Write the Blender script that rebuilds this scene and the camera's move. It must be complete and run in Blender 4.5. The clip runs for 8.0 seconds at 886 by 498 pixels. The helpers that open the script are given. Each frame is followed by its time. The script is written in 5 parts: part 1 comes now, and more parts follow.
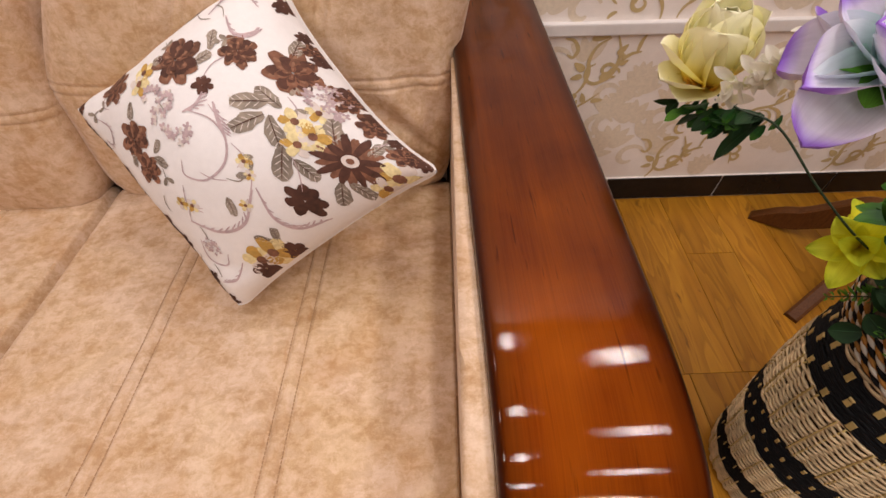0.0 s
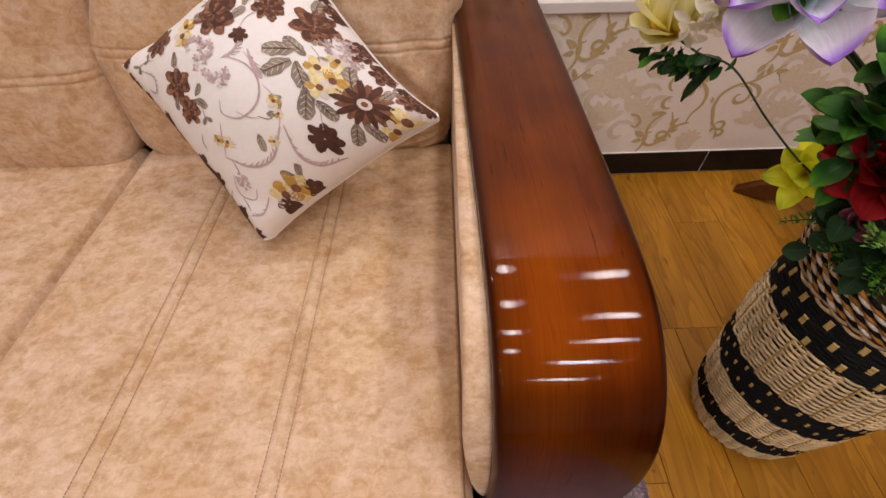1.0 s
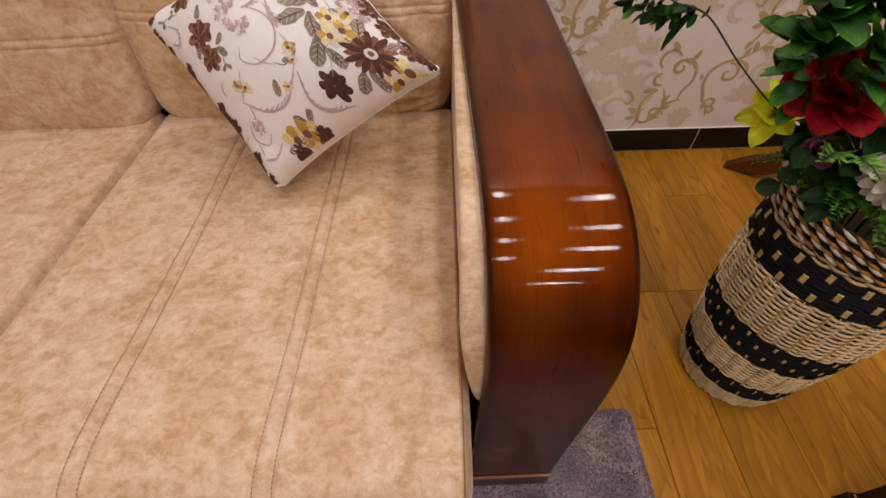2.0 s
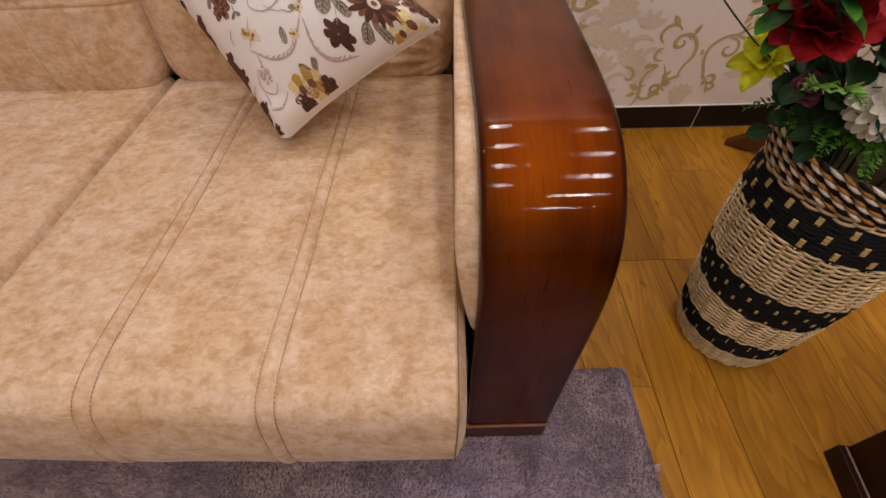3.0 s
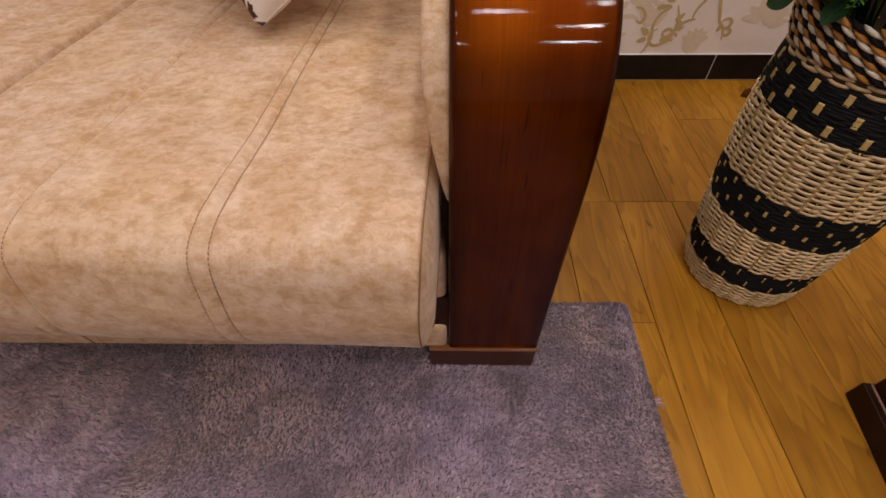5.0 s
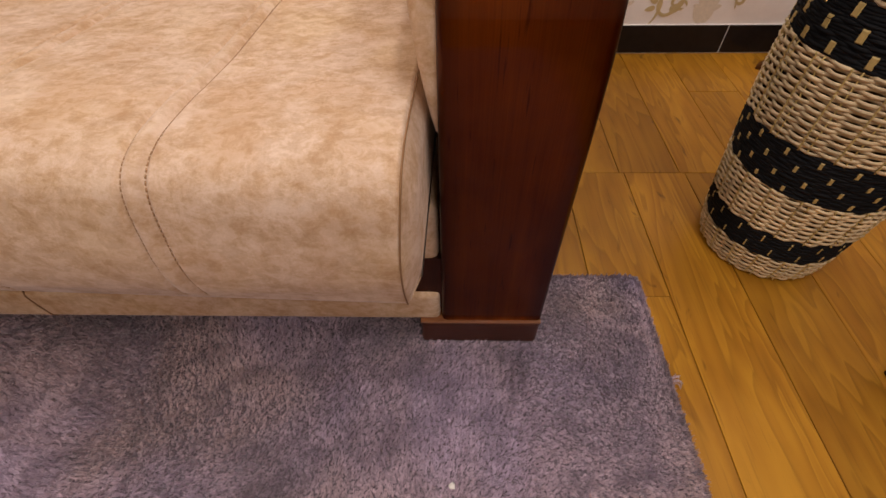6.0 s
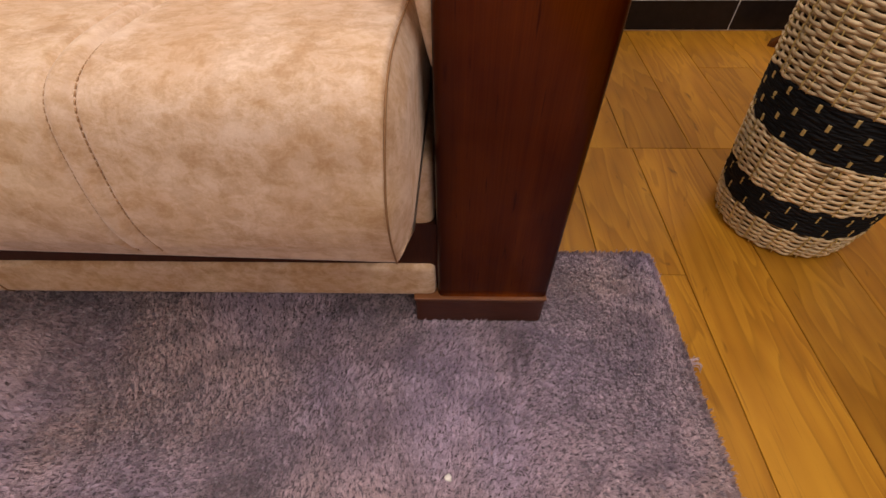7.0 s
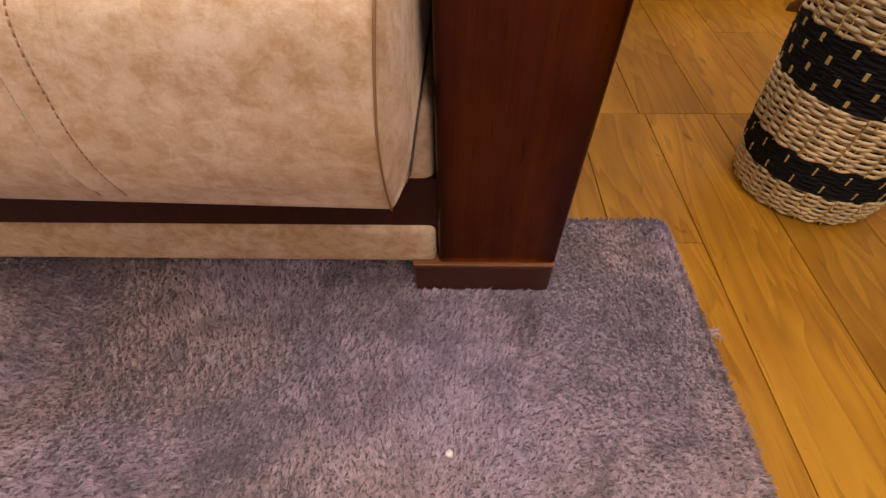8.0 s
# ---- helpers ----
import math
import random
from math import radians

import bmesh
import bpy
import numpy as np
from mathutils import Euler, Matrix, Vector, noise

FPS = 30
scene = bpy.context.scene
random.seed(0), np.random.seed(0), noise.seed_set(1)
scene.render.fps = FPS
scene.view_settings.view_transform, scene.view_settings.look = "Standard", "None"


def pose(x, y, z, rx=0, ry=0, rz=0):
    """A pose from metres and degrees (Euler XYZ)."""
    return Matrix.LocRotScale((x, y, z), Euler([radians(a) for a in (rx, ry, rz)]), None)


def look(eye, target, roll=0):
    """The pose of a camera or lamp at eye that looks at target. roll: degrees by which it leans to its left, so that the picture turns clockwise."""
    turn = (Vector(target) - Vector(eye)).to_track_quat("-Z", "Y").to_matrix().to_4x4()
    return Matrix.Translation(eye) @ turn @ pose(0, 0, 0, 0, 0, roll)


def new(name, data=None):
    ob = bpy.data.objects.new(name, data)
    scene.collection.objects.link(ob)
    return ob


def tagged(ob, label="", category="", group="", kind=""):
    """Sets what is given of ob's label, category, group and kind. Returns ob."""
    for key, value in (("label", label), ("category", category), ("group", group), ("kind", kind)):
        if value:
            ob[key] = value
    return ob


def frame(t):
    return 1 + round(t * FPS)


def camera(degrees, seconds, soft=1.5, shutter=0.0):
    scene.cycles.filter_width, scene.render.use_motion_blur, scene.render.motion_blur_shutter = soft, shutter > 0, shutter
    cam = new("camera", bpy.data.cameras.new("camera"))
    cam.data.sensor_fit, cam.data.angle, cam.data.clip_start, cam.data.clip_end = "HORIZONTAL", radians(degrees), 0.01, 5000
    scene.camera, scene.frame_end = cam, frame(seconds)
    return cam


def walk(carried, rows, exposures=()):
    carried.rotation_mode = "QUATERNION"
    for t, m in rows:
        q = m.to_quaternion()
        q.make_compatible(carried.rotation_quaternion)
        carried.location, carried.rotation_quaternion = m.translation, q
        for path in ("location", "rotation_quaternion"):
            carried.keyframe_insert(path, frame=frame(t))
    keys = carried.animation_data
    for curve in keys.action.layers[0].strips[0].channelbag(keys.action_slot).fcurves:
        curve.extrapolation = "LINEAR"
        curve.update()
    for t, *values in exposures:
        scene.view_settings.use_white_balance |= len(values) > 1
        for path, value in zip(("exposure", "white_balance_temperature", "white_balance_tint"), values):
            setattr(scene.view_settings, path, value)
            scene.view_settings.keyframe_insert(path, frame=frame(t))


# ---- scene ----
cam = camera(88.3, 8.0)
PATH = [
    (0, (0.087, 0.219, 1.166), (0.13, 1.485, -0.382), -0.4),
    (0.5, (0.085, 0.15, 1.166), (0.126, 1.42, -0.379), -0.4),
    (1, (0.079, 0.075, 1.167), (0.118, 1.347, -0.376), -0.6),
    (1.5, (0.076, 0.017, 1.164), (0.113, 1.289, -0.379), -0.6),
    (1.7, (0.075, -0.011, 1.156), (0.113, 1.267, -0.382), -0.6),
    (3, (0.084, -0.148, 1.096), (0.097, 1.14, -0.434), -1.0),
    (3.5, (0.094, -0.18, 1.058), (0.093, 1.112, -0.468), -1.1),
    (4, (0.114, -0.216, 1.014), (0.1, 1.082, -0.507), -1.0),
    (4.5, (0.128, -0.235, 0.967), (0.103, 1.066, -0.551), -0.9),
    (5, (0.136, -0.247, 0.902), (0.105, 1.057, -0.614), -0.8),
    (6.5, (0.154, -0.244, 0.736), (0.112, 1.072, -0.769), -1.1),
    (7, (0.153, -0.235, 0.694), (0.122, 1.081, -0.812), -0.6),
    (7.5, (0.155, -0.231, 0.665), (0.12, 1.081, -0.844), -0.8),
    (8, (0.153, -0.229, 0.628), (0.117, 1.046, -0.912), -0.8),
]
walk(cam, [(t, look(eye, target, roll)) for t, eye, target, roll in PATH],
     [(0, -0.10, 6450, 10), (1.0, -0.22, 6450, 10), (1.5, -0.28, 6450, 10), (3, -0.40, 6500, 10), (5, -0.34, 6500, 10), (6.5, -0.12, 6500, 10), (7, -0.04, 6600, 10), (8, 0.13, 6850, 10)])

# ---- light ----
world = bpy.data.worlds.new("room_world")
scene.world = world
world.use_nodes = True
world.node_tree.nodes["Background"].inputs["Color"].default_value = (1.0, 0.86, 0.72, 1)
world.node_tree.nodes["Background"].inputs["Strength"].default_value = 0.008
CEILING = 2.65
LAMP_POWER = 4.4
# (-0.95, 1.15), (-0.95, -1.8) and (-0.3, -2.5) are unseen, added to brighten the sofa
LAMPS = [(0.36, 1.22), (0.36, 0.48), (0.36, -0.25), (0.36, -0.92), (1.03, 1.05), (1.03, 0.12), (1.03, -0.65), (1.03, -1.5), (-0.95, 1.15), (-0.95, 0.45), (-0.95, -0.25), (-0.95, -0.9), (-0.95, -1.8), (-0.3, -2.5), (1.05, -2.4)]

# ---- materials ----
def material(name):
    m = bpy.data.materials.new(name)
    m.use_nodes = True
    nt = m.node_tree
    return m, nt, nt.nodes["Principled BSDF"]


def node(nt, kind, **values):
    n = nt.nodes.new(kind)
    for k, v in values.items():
        n.inputs[k.replace("_", " ")].default_value = v
    return n


def coords(nt, scale=(1, 1, 1), rot=(0, 0, 0)):
    tc = nt.nodes.new("ShaderNodeTexCoord")
    mp = nt.nodes.new("ShaderNodeMapping")
    mp.inputs["Scale"].default_value = scale
    mp.inputs["Rotation"].default_value = rot
    nt.links.new(tc.outputs["Object"], mp.inputs["Vector"])
    return mp.outputs["Vector"]


def noise_tex(nt, vec, scale, detail=4.0, rough=0.55, distort=0.0):
    n = node(nt, "ShaderNodeTexNoise", Scale=scale, Detail=detail, Roughness=rough, Distortion=distort)
    nt.links.new(vec, n.inputs["Vector"])
    return n.outputs["Fac"]


def ramp(nt, fac, stops):
    r = nt.nodes.new("ShaderNodeValToRGB")
    el = r.color_ramp.elements
    while len(el) < len(stops):
        el.new(0.5)
    for e, (p, c) in zip(el, stops):
        e.position, e.color = p, (*c, 1)
    nt.links.new(fac, r.inputs["Fac"])
    return r.outputs["Color"]


def mix(nt, fac, a, b, mode="MIX"):
    m = nt.nodes.new("ShaderNodeMix")
    m.data_type, m.blend_type = "RGBA", mode
    for sock, v in ((m.inputs[0], fac), (m.inputs[6], a), (m.inputs[7], b)):
        if hasattr(v, "is_linked"):
            nt.links.new(v, sock)
        elif isinstance(v, tuple):
            sock.default_value = (*v, 1)
        else:
            sock.default_value = v
    return m.outputs[2]


def bump(nt, bsdf, height, strength, distance=0.002):
    b = nt.nodes.new("ShaderNodeBump")
    b.inputs["Strength"].default_value, b.inputs["Distance"].default_value = strength, distance
    nt.links.new(height, b.inputs["Height"])
    nt.links.new(b.outputs["Normal"], bsdf.inputs["Normal"])


def fabric_suede(name, light, mid, dark, stretch):
    m, nt, b = material(name)
    v = coords(nt, stretch)
    big = noise_tex(nt, v, 17.0, 10.0, 0.70, 0.0)
    wide = noise_tex(nt, v, 6.0, 5.0, 0.6, 0.0)
    small = noise_tex(nt, coords(nt, (1, 1, 1)), 420.0, 2.0)
    c = ramp(nt, big, [(0.41, dark), (0.49, mid), (0.555, light)])
    c = mix(nt, 0.28, c, ramp(nt, wide, [(0.40, dark), (0.58, light)]))
    c = mix(nt, 0.22, c, ramp(nt, small, [(0.3, dark), (0.7, light)]))
    warm = noise_tex(nt, coords(nt, (1, 1, 1)), 8.0, 6.0, 0.65, 0.3)
    c = mix(nt, ramp(nt, warm, [(0.49, (0, 0, 0)), (0.64, (0.72, 0.72, 0.72))]), c, (dark[0] * 1.2, dark[1] * 1.16, dark[2] * 1.08))
    crisp = noise_tex(nt, coords(nt, (0.95, 1.15, 1.15)), 50.0, 7.0, 0.70, 0.5)
    c = mix(nt, 0.34, c, ramp(nt, crisp, [(0.42, dark), (0.50, mid), (0.57, light)]))
    tint = noise_tex(nt, coords(nt), 3.2, 4.0, 0.6, 0.5)
    c = mix(nt, ramp(nt, tint, [(0.48, (0, 0, 0)), (0.62, (1, 1, 1))]), c, mix(nt, 1.0, c, (1.0, 0.985, 0.86), "MULTIPLY"))
    for k, st in enumerate(((26, 60, 60), (60, 24, 24))):
        stroke = noise_tex(nt, coords(nt, st), 1.0, 5.0, 0.65, 1.6)
        c = mix(nt, 0.10, c, ramp(nt, stroke, [(0.36, dark), (0.62, light)]))
    nt.links.new(c, b.inputs["Base Color"])
    b.inputs["Roughness"].default_value = 0.82
    b.inputs["Sheen Weight"].default_value = 0.25
    b.inputs["Sheen Roughness"].default_value = 0.4
    b.inputs["Specular IOR Level"].default_value = 0.25
    nap = noise_tex(nt, coords(nt, (1, 1.6, 1.6)), 120.0, 4.0, 0.7)
    bump(nt, b, nap, 0.40, 0.0012)
    return m


def wood(name, light, mid, dark, stretch, scale, rough=0.3, coat=0.0, coat_rough=0.05, vary=0.0, bump_by=0.1, coat_bump=0.0):
    m, nt, b = material(name)
    v = coords(nt, stretch)
    if vary:
        info = nt.nodes.new("ShaderNodeObjectInfo")
        add = nt.nodes.new("ShaderNodeVectorMath")
        add.operation = "MULTIPLY_ADD"
        comb = nt.nodes.new("ShaderNodeCombineXYZ")
        for k in range(3):
            nt.links.new(info.outputs["Random"], comb.inputs[k])
        nt.links.new(comb.outputs[0], add.inputs[0])
        add.inputs[1].default_value = (37, 53, 19)
        nt.links.new(v, add.inputs[2])
        v = add.outputs[0]
    rings = noise_tex(nt, v, scale, 3.0, 0.5, 1.6)
    fine = noise_tex(nt, v, scale * 9, 3.0, 0.6, 0.2)
    knots = noise_tex(nt, v, scale * 0.6, 2.0, 0.5, 0.4)
    w = nt.nodes.new("ShaderNodeMath")
    w.operation = "PINGPONG"
    mul = nt.nodes.new("ShaderNodeMath")
    mul.operation = "MULTIPLY"
    nt.links.new(rings, mul.inputs[0])
    mul.inputs[1].default_value = 9.0
    nt.links.new(mul.outputs[0], w.inputs[0])
    w.inputs[1].default_value = 1.0
    c = ramp(nt, w.outputs[0], [(0.0, mid), (0.55, light), (1.0, mid)])
    c = mix(nt, 0.45, c, ramp(nt, fine, [(0.28, dark), (0.6, light)]))
    c = mix(nt, ramp(nt, knots, [(0.60, (0, 0, 0)), (0.78, (0.6, 0.6, 0.6))]), c, dark)
    if vary:
        hsv = nt.nodes.new("ShaderNodeHueSaturation")
        mr = node(nt, "ShaderNodeMapRange")
        mr.inputs["To Min"].default_value, mr.inputs["To Max"].default_value = 1 - vary, 1 + vary
        nt.links.new(info.outputs["Random"], mr.inputs["Value"])
        nt.links.new(mr.outputs["Result"], hsv.inputs["Value"])
        nt.links.new(c, hsv.inputs["Color"])
        c = hsv.outputs["Color"]
    nt.links.new(c, b.inputs["Base Color"])
    b.inputs["Roughness"].default_value = rough
    b.inputs["Coat Weight"].default_value = coat
    b.inputs["Coat Roughness"].default_value = coat_rough
    bump(nt, b, fine, bump_by, 0.0006)
    if coat_bump:
        b.inputs["Specular IOR Level"].default_value = 0.0
        b.inputs["Coat IOR"].default_value = 1.32
        hair = noise_tex(nt, coords(nt, (1, 0.03, 0.03)), 900.0, 2.0)
        cb = nt.nodes.new("ShaderNodeBump")
        cb.inputs["Strength"].default_value, cb.inputs["Distance"].default_value = coat_bump, 0.0004
        nt.links.new(hair, cb.inputs["Height"])
        nt.links.new(cb.outputs["Normal"], b.inputs["Coat Normal"])
    return m


def lacquer(name):
    """Toned red-brown lacquer: satin wood under a clear gloss coat, toned darker along both edges of the board."""
    m, nt, b = material(name)
    v = coords(nt, (7, 0.35, 0.35))
    broad = noise_tex(nt, v, 3.2, 3.0, 0.5, 0.8)
    streak = noise_tex(nt, coords(nt, (30, 0.6, 0.6)), 4.0, 3.0, 0.6, 0.3)
    fine = noise_tex(nt, coords(nt, (260, 4, 4)), 3.0, 2.0, 0.6, 0.0)
    cloud = noise_tex(nt, coords(nt, (1, 1, 1)), 7.0, 3.0, 0.5, 0.4)
    c = ramp(nt, broad, [(0.30, (0.080, 0.0115, 0.0008)), (0.52, (0.150, 0.029, 0.0015)), (0.75, (0.235, 0.054, 0.0022))])
    c = mix(nt, ramp(nt, streak, [(0.54, (0, 0, 0)), (0.72, (0.75, 0.75, 0.75))]), c, (0.085, 0.014, 0.001))
    c = mix(nt, 0.14, c, ramp(nt, fine, [(0.35, (0.085, 0.014, 0.001)), (0.65, (0.30, 0.085, 0.005))]))
    c = mix(nt, 0.35, c, ramp(nt, cloud, [(0.35, (0.085, 0.012, 0.0009)), (0.65, (0.22, 0.052, 0.0026))]))
    fleck = noise_tex(nt, coords(nt, (150, 10, 10)), 1.4, 2.0, 0.5, 0.2)
    c = mix(nt, ramp(nt, fleck, [(0.66, (0, 0, 0)), (0.74, (0.7, 0.7, 0.7))]), c, (0.045, 0.007, 0.0008))
    sep = nt.nodes.new("ShaderNodeSeparateXYZ")
    nt.links.new(coords(nt), sep.inputs[0])
    rel = node(nt, "ShaderNodeMapRange")
    for key, val in (("From Min", 0.134), ("From Max", 0.312)):
        rel.inputs[key].default_value = val
    nt.links.new(sep.outputs["X"], rel.inputs["Value"])
    tone = ramp(nt, rel.outputs["Result"], [(0.0, (0.95, 0.95, 0.95)), (0.20, (0, 0, 0)), (0.80, (0, 0, 0)), (1.0, (0.95, 0.95, 0.95))])
    c = mix(nt, tone, c, (0.040, 0.006, 0.0008))
    nt.links.new(c, b.inputs["Base Color"])
    b.inputs["Metallic"].default_value = 0.82
    b.inputs["Roughness"].default_value = 0.46
    b.inputs["Specular IOR Level"].default_value = 0.0
    b.inputs["Coat Weight"].default_value = 0.62
    b.inputs["Coat Roughness"].default_value = 0.04
    b.inputs["Coat IOR"].default_value = 1.34
    hair = noise_tex(nt, coords(nt, (1, 0.03, 0.03)), 900.0, 2.0)
    cb = nt.nodes.new("ShaderNodeBump")
    cb.inputs["Strength"].default_value, cb.inputs["Distance"].default_value = 0.14, 0.0004
    nt.links.new(hair, cb.inputs["Height"])
    nt.links.new(cb.outputs["Normal"], b.inputs["Coat Normal"])
    return m


def oak(name):
    """Oiled oak boards: arched figure, dark pores along the board, a knot here and there."""
    m, nt, b = material(name)
    info = nt.nodes.new("ShaderNodeObjectInfo")
    comb = nt.nodes.new("ShaderNodeCombineXYZ")
    for k in range(3):
        nt.links.new(info.outputs["Random"], comb.inputs[k])

    def shifted(scale, by):
        add = nt.nodes.new("ShaderNodeVectorMath")
        add.operation = "MULTIPLY_ADD"
        nt.links.new(comb.outputs[0], add.inputs[0])
        add.inputs[1].default_value = by
        nt.links.new(coords(nt, scale), add.inputs[2])
        return add.outputs[0]

    light, mid, dark = (0.58, 0.275, 0.022), (0.42, 0.176, 0.012), (0.10, 0.034, 0.005)
    rings = noise_tex(nt, shifted((8.0, 1.0, 1), (37, 53, 19)), 1.3, 2.5, 0.5, 0.5)
    mul = nt.nodes.new("ShaderNodeMath")
    mul.operation = "MULTIPLY"
    mul.inputs[1].default_value = 11.0
    nt.links.new(rings, mul.inputs[0])
    saw = nt.nodes.new("ShaderNodeMath")
    saw.operation = "FRACT"
    nt.links.new(mul.outputs[0], saw.inputs[0])
    c = ramp(nt, saw.outputs[0], [(0.0, light), (0.62, mid), (0.90, tuple(k * 0.72 for k in mid)), (1.0, light)])
    tone = noise_tex(nt, shifted((3, 0.8, 1), (11, 23, 7)), 2.2, 4.0, 0.6, 0.6)
    c = mix(nt, 0.50, c, ramp(nt, tone, [(0.30, tuple(k * 0.72 for k in mid)), (0.48, mid), (0.64, light)]))
    pores = noise_tex(nt, shifted((150, 3.0, 1), (71, 13, 5)), 1.6, 4.0, 0.65, 0.1)
    c = mix(nt, ramp(nt, pores, [(0.55, (0, 0, 0)), (0.78, (0.42, 0.42, 0.42))]), c, dark)
    scar = noise_tex(nt, shifted((34, 2.2, 1), (17, 91, 3)), 1.5, 3.0, 0.6, 0.8)
    c = mix(nt, ramp(nt, scar, [(0.65, (0, 0, 0)), (0.74, (0.6, 0.6, 0.6))]), c, dark)
    knot = noise_tex(nt, shifted((9, 5, 1), (29, 41, 3)), 1.5, 3.0, 0.55, 1.2)
    c = mix(nt, ramp(nt, knot, [(0.67, (0, 0, 0)), (0.76, (0.8, 0.8, 0.8))]), c, dark)
    hsv = nt.nodes.new("ShaderNodeHueSaturation")
    mr = node(nt, "ShaderNodeMapRange")
    mr.inputs["To Min"].default_value, mr.inputs["To Max"].default_value = 0.80, 1.12
    nt.links.new(info.outputs["Random"], mr.inputs["Value"])
    nt.links.new(mr.outputs["Result"], hsv.inputs["Value"])
    nt.links.new(c, hsv.inputs["Color"])
    nt.links.new(hsv.outputs["Color"], b.inputs["Base Color"])
    b.inputs["Roughness"].default_value = 0.42
    b.inputs["Specular IOR Level"].default_value = 0.35
    b.inputs["Coat Weight"].default_value = 0.06
    b.inputs["Coat Roughness"].default_value = 0.22
    bump(nt, b, pores, 0.12, 0.0006)
    return m


def plain(name, color, rough=0.6, vary=0.15, scale=60.0, metal=0.0, island=0.0, sheen=0.0, bump_by=0.15, stretch=(1, 1, 1), sub=0.0, coat=0.0):
    m, nt, b = material(name)
    v = coords(nt, stretch)
    n1 = noise_tex(nt, v, scale, 4.0)
    n2 = noise_tex(nt, v, scale * 0.13, 3.0)
    lo, hi = tuple(c * (1 - vary) for c in color), tuple(min(1, c * (1 + vary)) for c in color)
    c = mix(nt, 0.5, ramp(nt, n1, [(0.3, lo), (0.7, hi)]), ramp(nt, n2, [(0.3, lo), (0.7, hi)]))
    if island:
        geo = nt.nodes.new("ShaderNodeNewGeometry")
        hsv = nt.nodes.new("ShaderNodeHueSaturation")
        mr = node(nt, "ShaderNodeMapRange")
        mr.inputs["To Min"].default_value, mr.inputs["To Max"].default_value = 1 - island, 1 + island
        nt.links.new(geo.outputs["Random Per Island"], mr.inputs["Value"])
        nt.links.new(mr.outputs["Result"], hsv.inputs["Value"])
        nt.links.new(c, hsv.inputs["Color"])
        c = hsv.outputs["Color"]
    nt.links.new(c, b.inputs["Base Color"])
    b.inputs["Roughness"].default_value = rough
    b.inputs["Metallic"].default_value = metal
    b.inputs["Sheen Weight"].default_value = sheen
    b.inputs["Coat Weight"].default_value = coat
    b.inputs["Coat Roughness"].default_value = 0.08
    if sub:
        b.inputs["Subsurface Weight"].default_value = sub
        b.inputs["Subsurface Radius"].default_value = (0.02, 0.015, 0.01)
    bump(nt, b, n1, bump_by, 0.001)
    return m


SUEDE = fabric_suede("beige_suede", (0.79, 0.617, 0.480), (0.64, 0.445, 0.280), (0.43, 0.243, 0.106), (1.0, 1.35, 1.35))
SUEDE_UP = SUEDE
STITCH = plain("tan_thread", (0.42, 0.25, 0.125), 0.7)
STRIP = plain("brown_pink_strip", (0.36, 0.20, 0.14), 0.45)
SEAM = plain("brown_seam", (0.26, 0.135, 0.055), 0.8)
LACQUER = lacquer("red_brown_lacquer")
LACQUER_CAP = wood("pale_foot_lacquer", (0.26, 0.10, 0.035), (0.20, 0.07, 0.022), (0.12, 0.04, 0.012), (0.6, 5, 5), 5.0, 0.35, 0.6, 0.15)
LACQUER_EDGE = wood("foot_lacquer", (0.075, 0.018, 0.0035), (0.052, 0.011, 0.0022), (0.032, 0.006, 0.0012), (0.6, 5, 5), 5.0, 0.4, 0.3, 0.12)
DARK_WOOD = wood("dark_brown_veneer", (0.050, 0.012, 0.004), (0.036, 0.008, 0.003), (0.020, 0.005, 0.002), (6, 0.6, 0.6), 4.0, 0.55, 0.12, 0.2)
DARK_WOOD.node_tree.nodes["Principled BSDF"].inputs["Specular IOR Level"].default_value = 0.2
CABINET_WOOD = wood("cabinet_dark_veneer", (0.026, 0.008, 0.003), (0.018, 0.005, 0.002), (0.010, 0.003, 0.001), (6, 0.6, 0.6), 4.0, 0.45, 0.05, 0.2)
CABINET_WOOD.node_tree.nodes["Principled BSDF"].inputs["Specular IOR Level"].default_value = 0.2
STAND_WOOD = wood("stand_brown_wood", (0.13, 0.048, 0.012), (0.10, 0.034, 0.008), (0.06, 0.018, 0.005), (4, 4, 1), 6.0, 0.5, 0.05, 0.25)
STAND_WOOD.node_tree.nodes["Principled BSDF"].inputs["Specular IOR Level"].default_value = 0.15
OAK = oak("oak_laminate")
GAP = plain("dark_joint", (0.10, 0.05, 0.018), 0.9)
TILE = plain("black_skirting_tile", (0.016, 0.012, 0.011), 0.25, 0.3, 40, bump_by=0.05)
TILE.node_tree.nodes["Principled BSDF"].inputs["Specular IOR Level"].default_value = 0.2
GROUT = plain("white_grout", (0.86, 0.82, 0.76), 0.9)
RAIL = plain("white_painted_rail", (0.78, 0.74, 0.72), 0.4, 0.04)
PAPER = plain("cream_wallpaper", (0.93, 0.85, 0.79), 0.62, 0.045, 260, bump_by=0.25)
GOLD = plain("gold_print", (0.60, 0.46, 0.23), 0.42, 0.12, 300, bump_by=0.1)
DAMASK = plain("pale_damask_print", (0.80, 0.69, 0.55), 0.45, 0.14, 700, bump_by=0.3)
PLASTER = plain("cream_ceiling_paint", (0.62, 0.54, 0.45), 0.9, 0.03)
CLOTH = plain("white_cotton", (0.83, 0.80, 0.80), 0.85, 0.04, 900, sheen=0.1, bump_by=0.3)
STRAW = plain("natural_straw", (0.68, 0.52, 0.30), 0.66, 0.42, 46, island=0.5, bump_by=0.3)
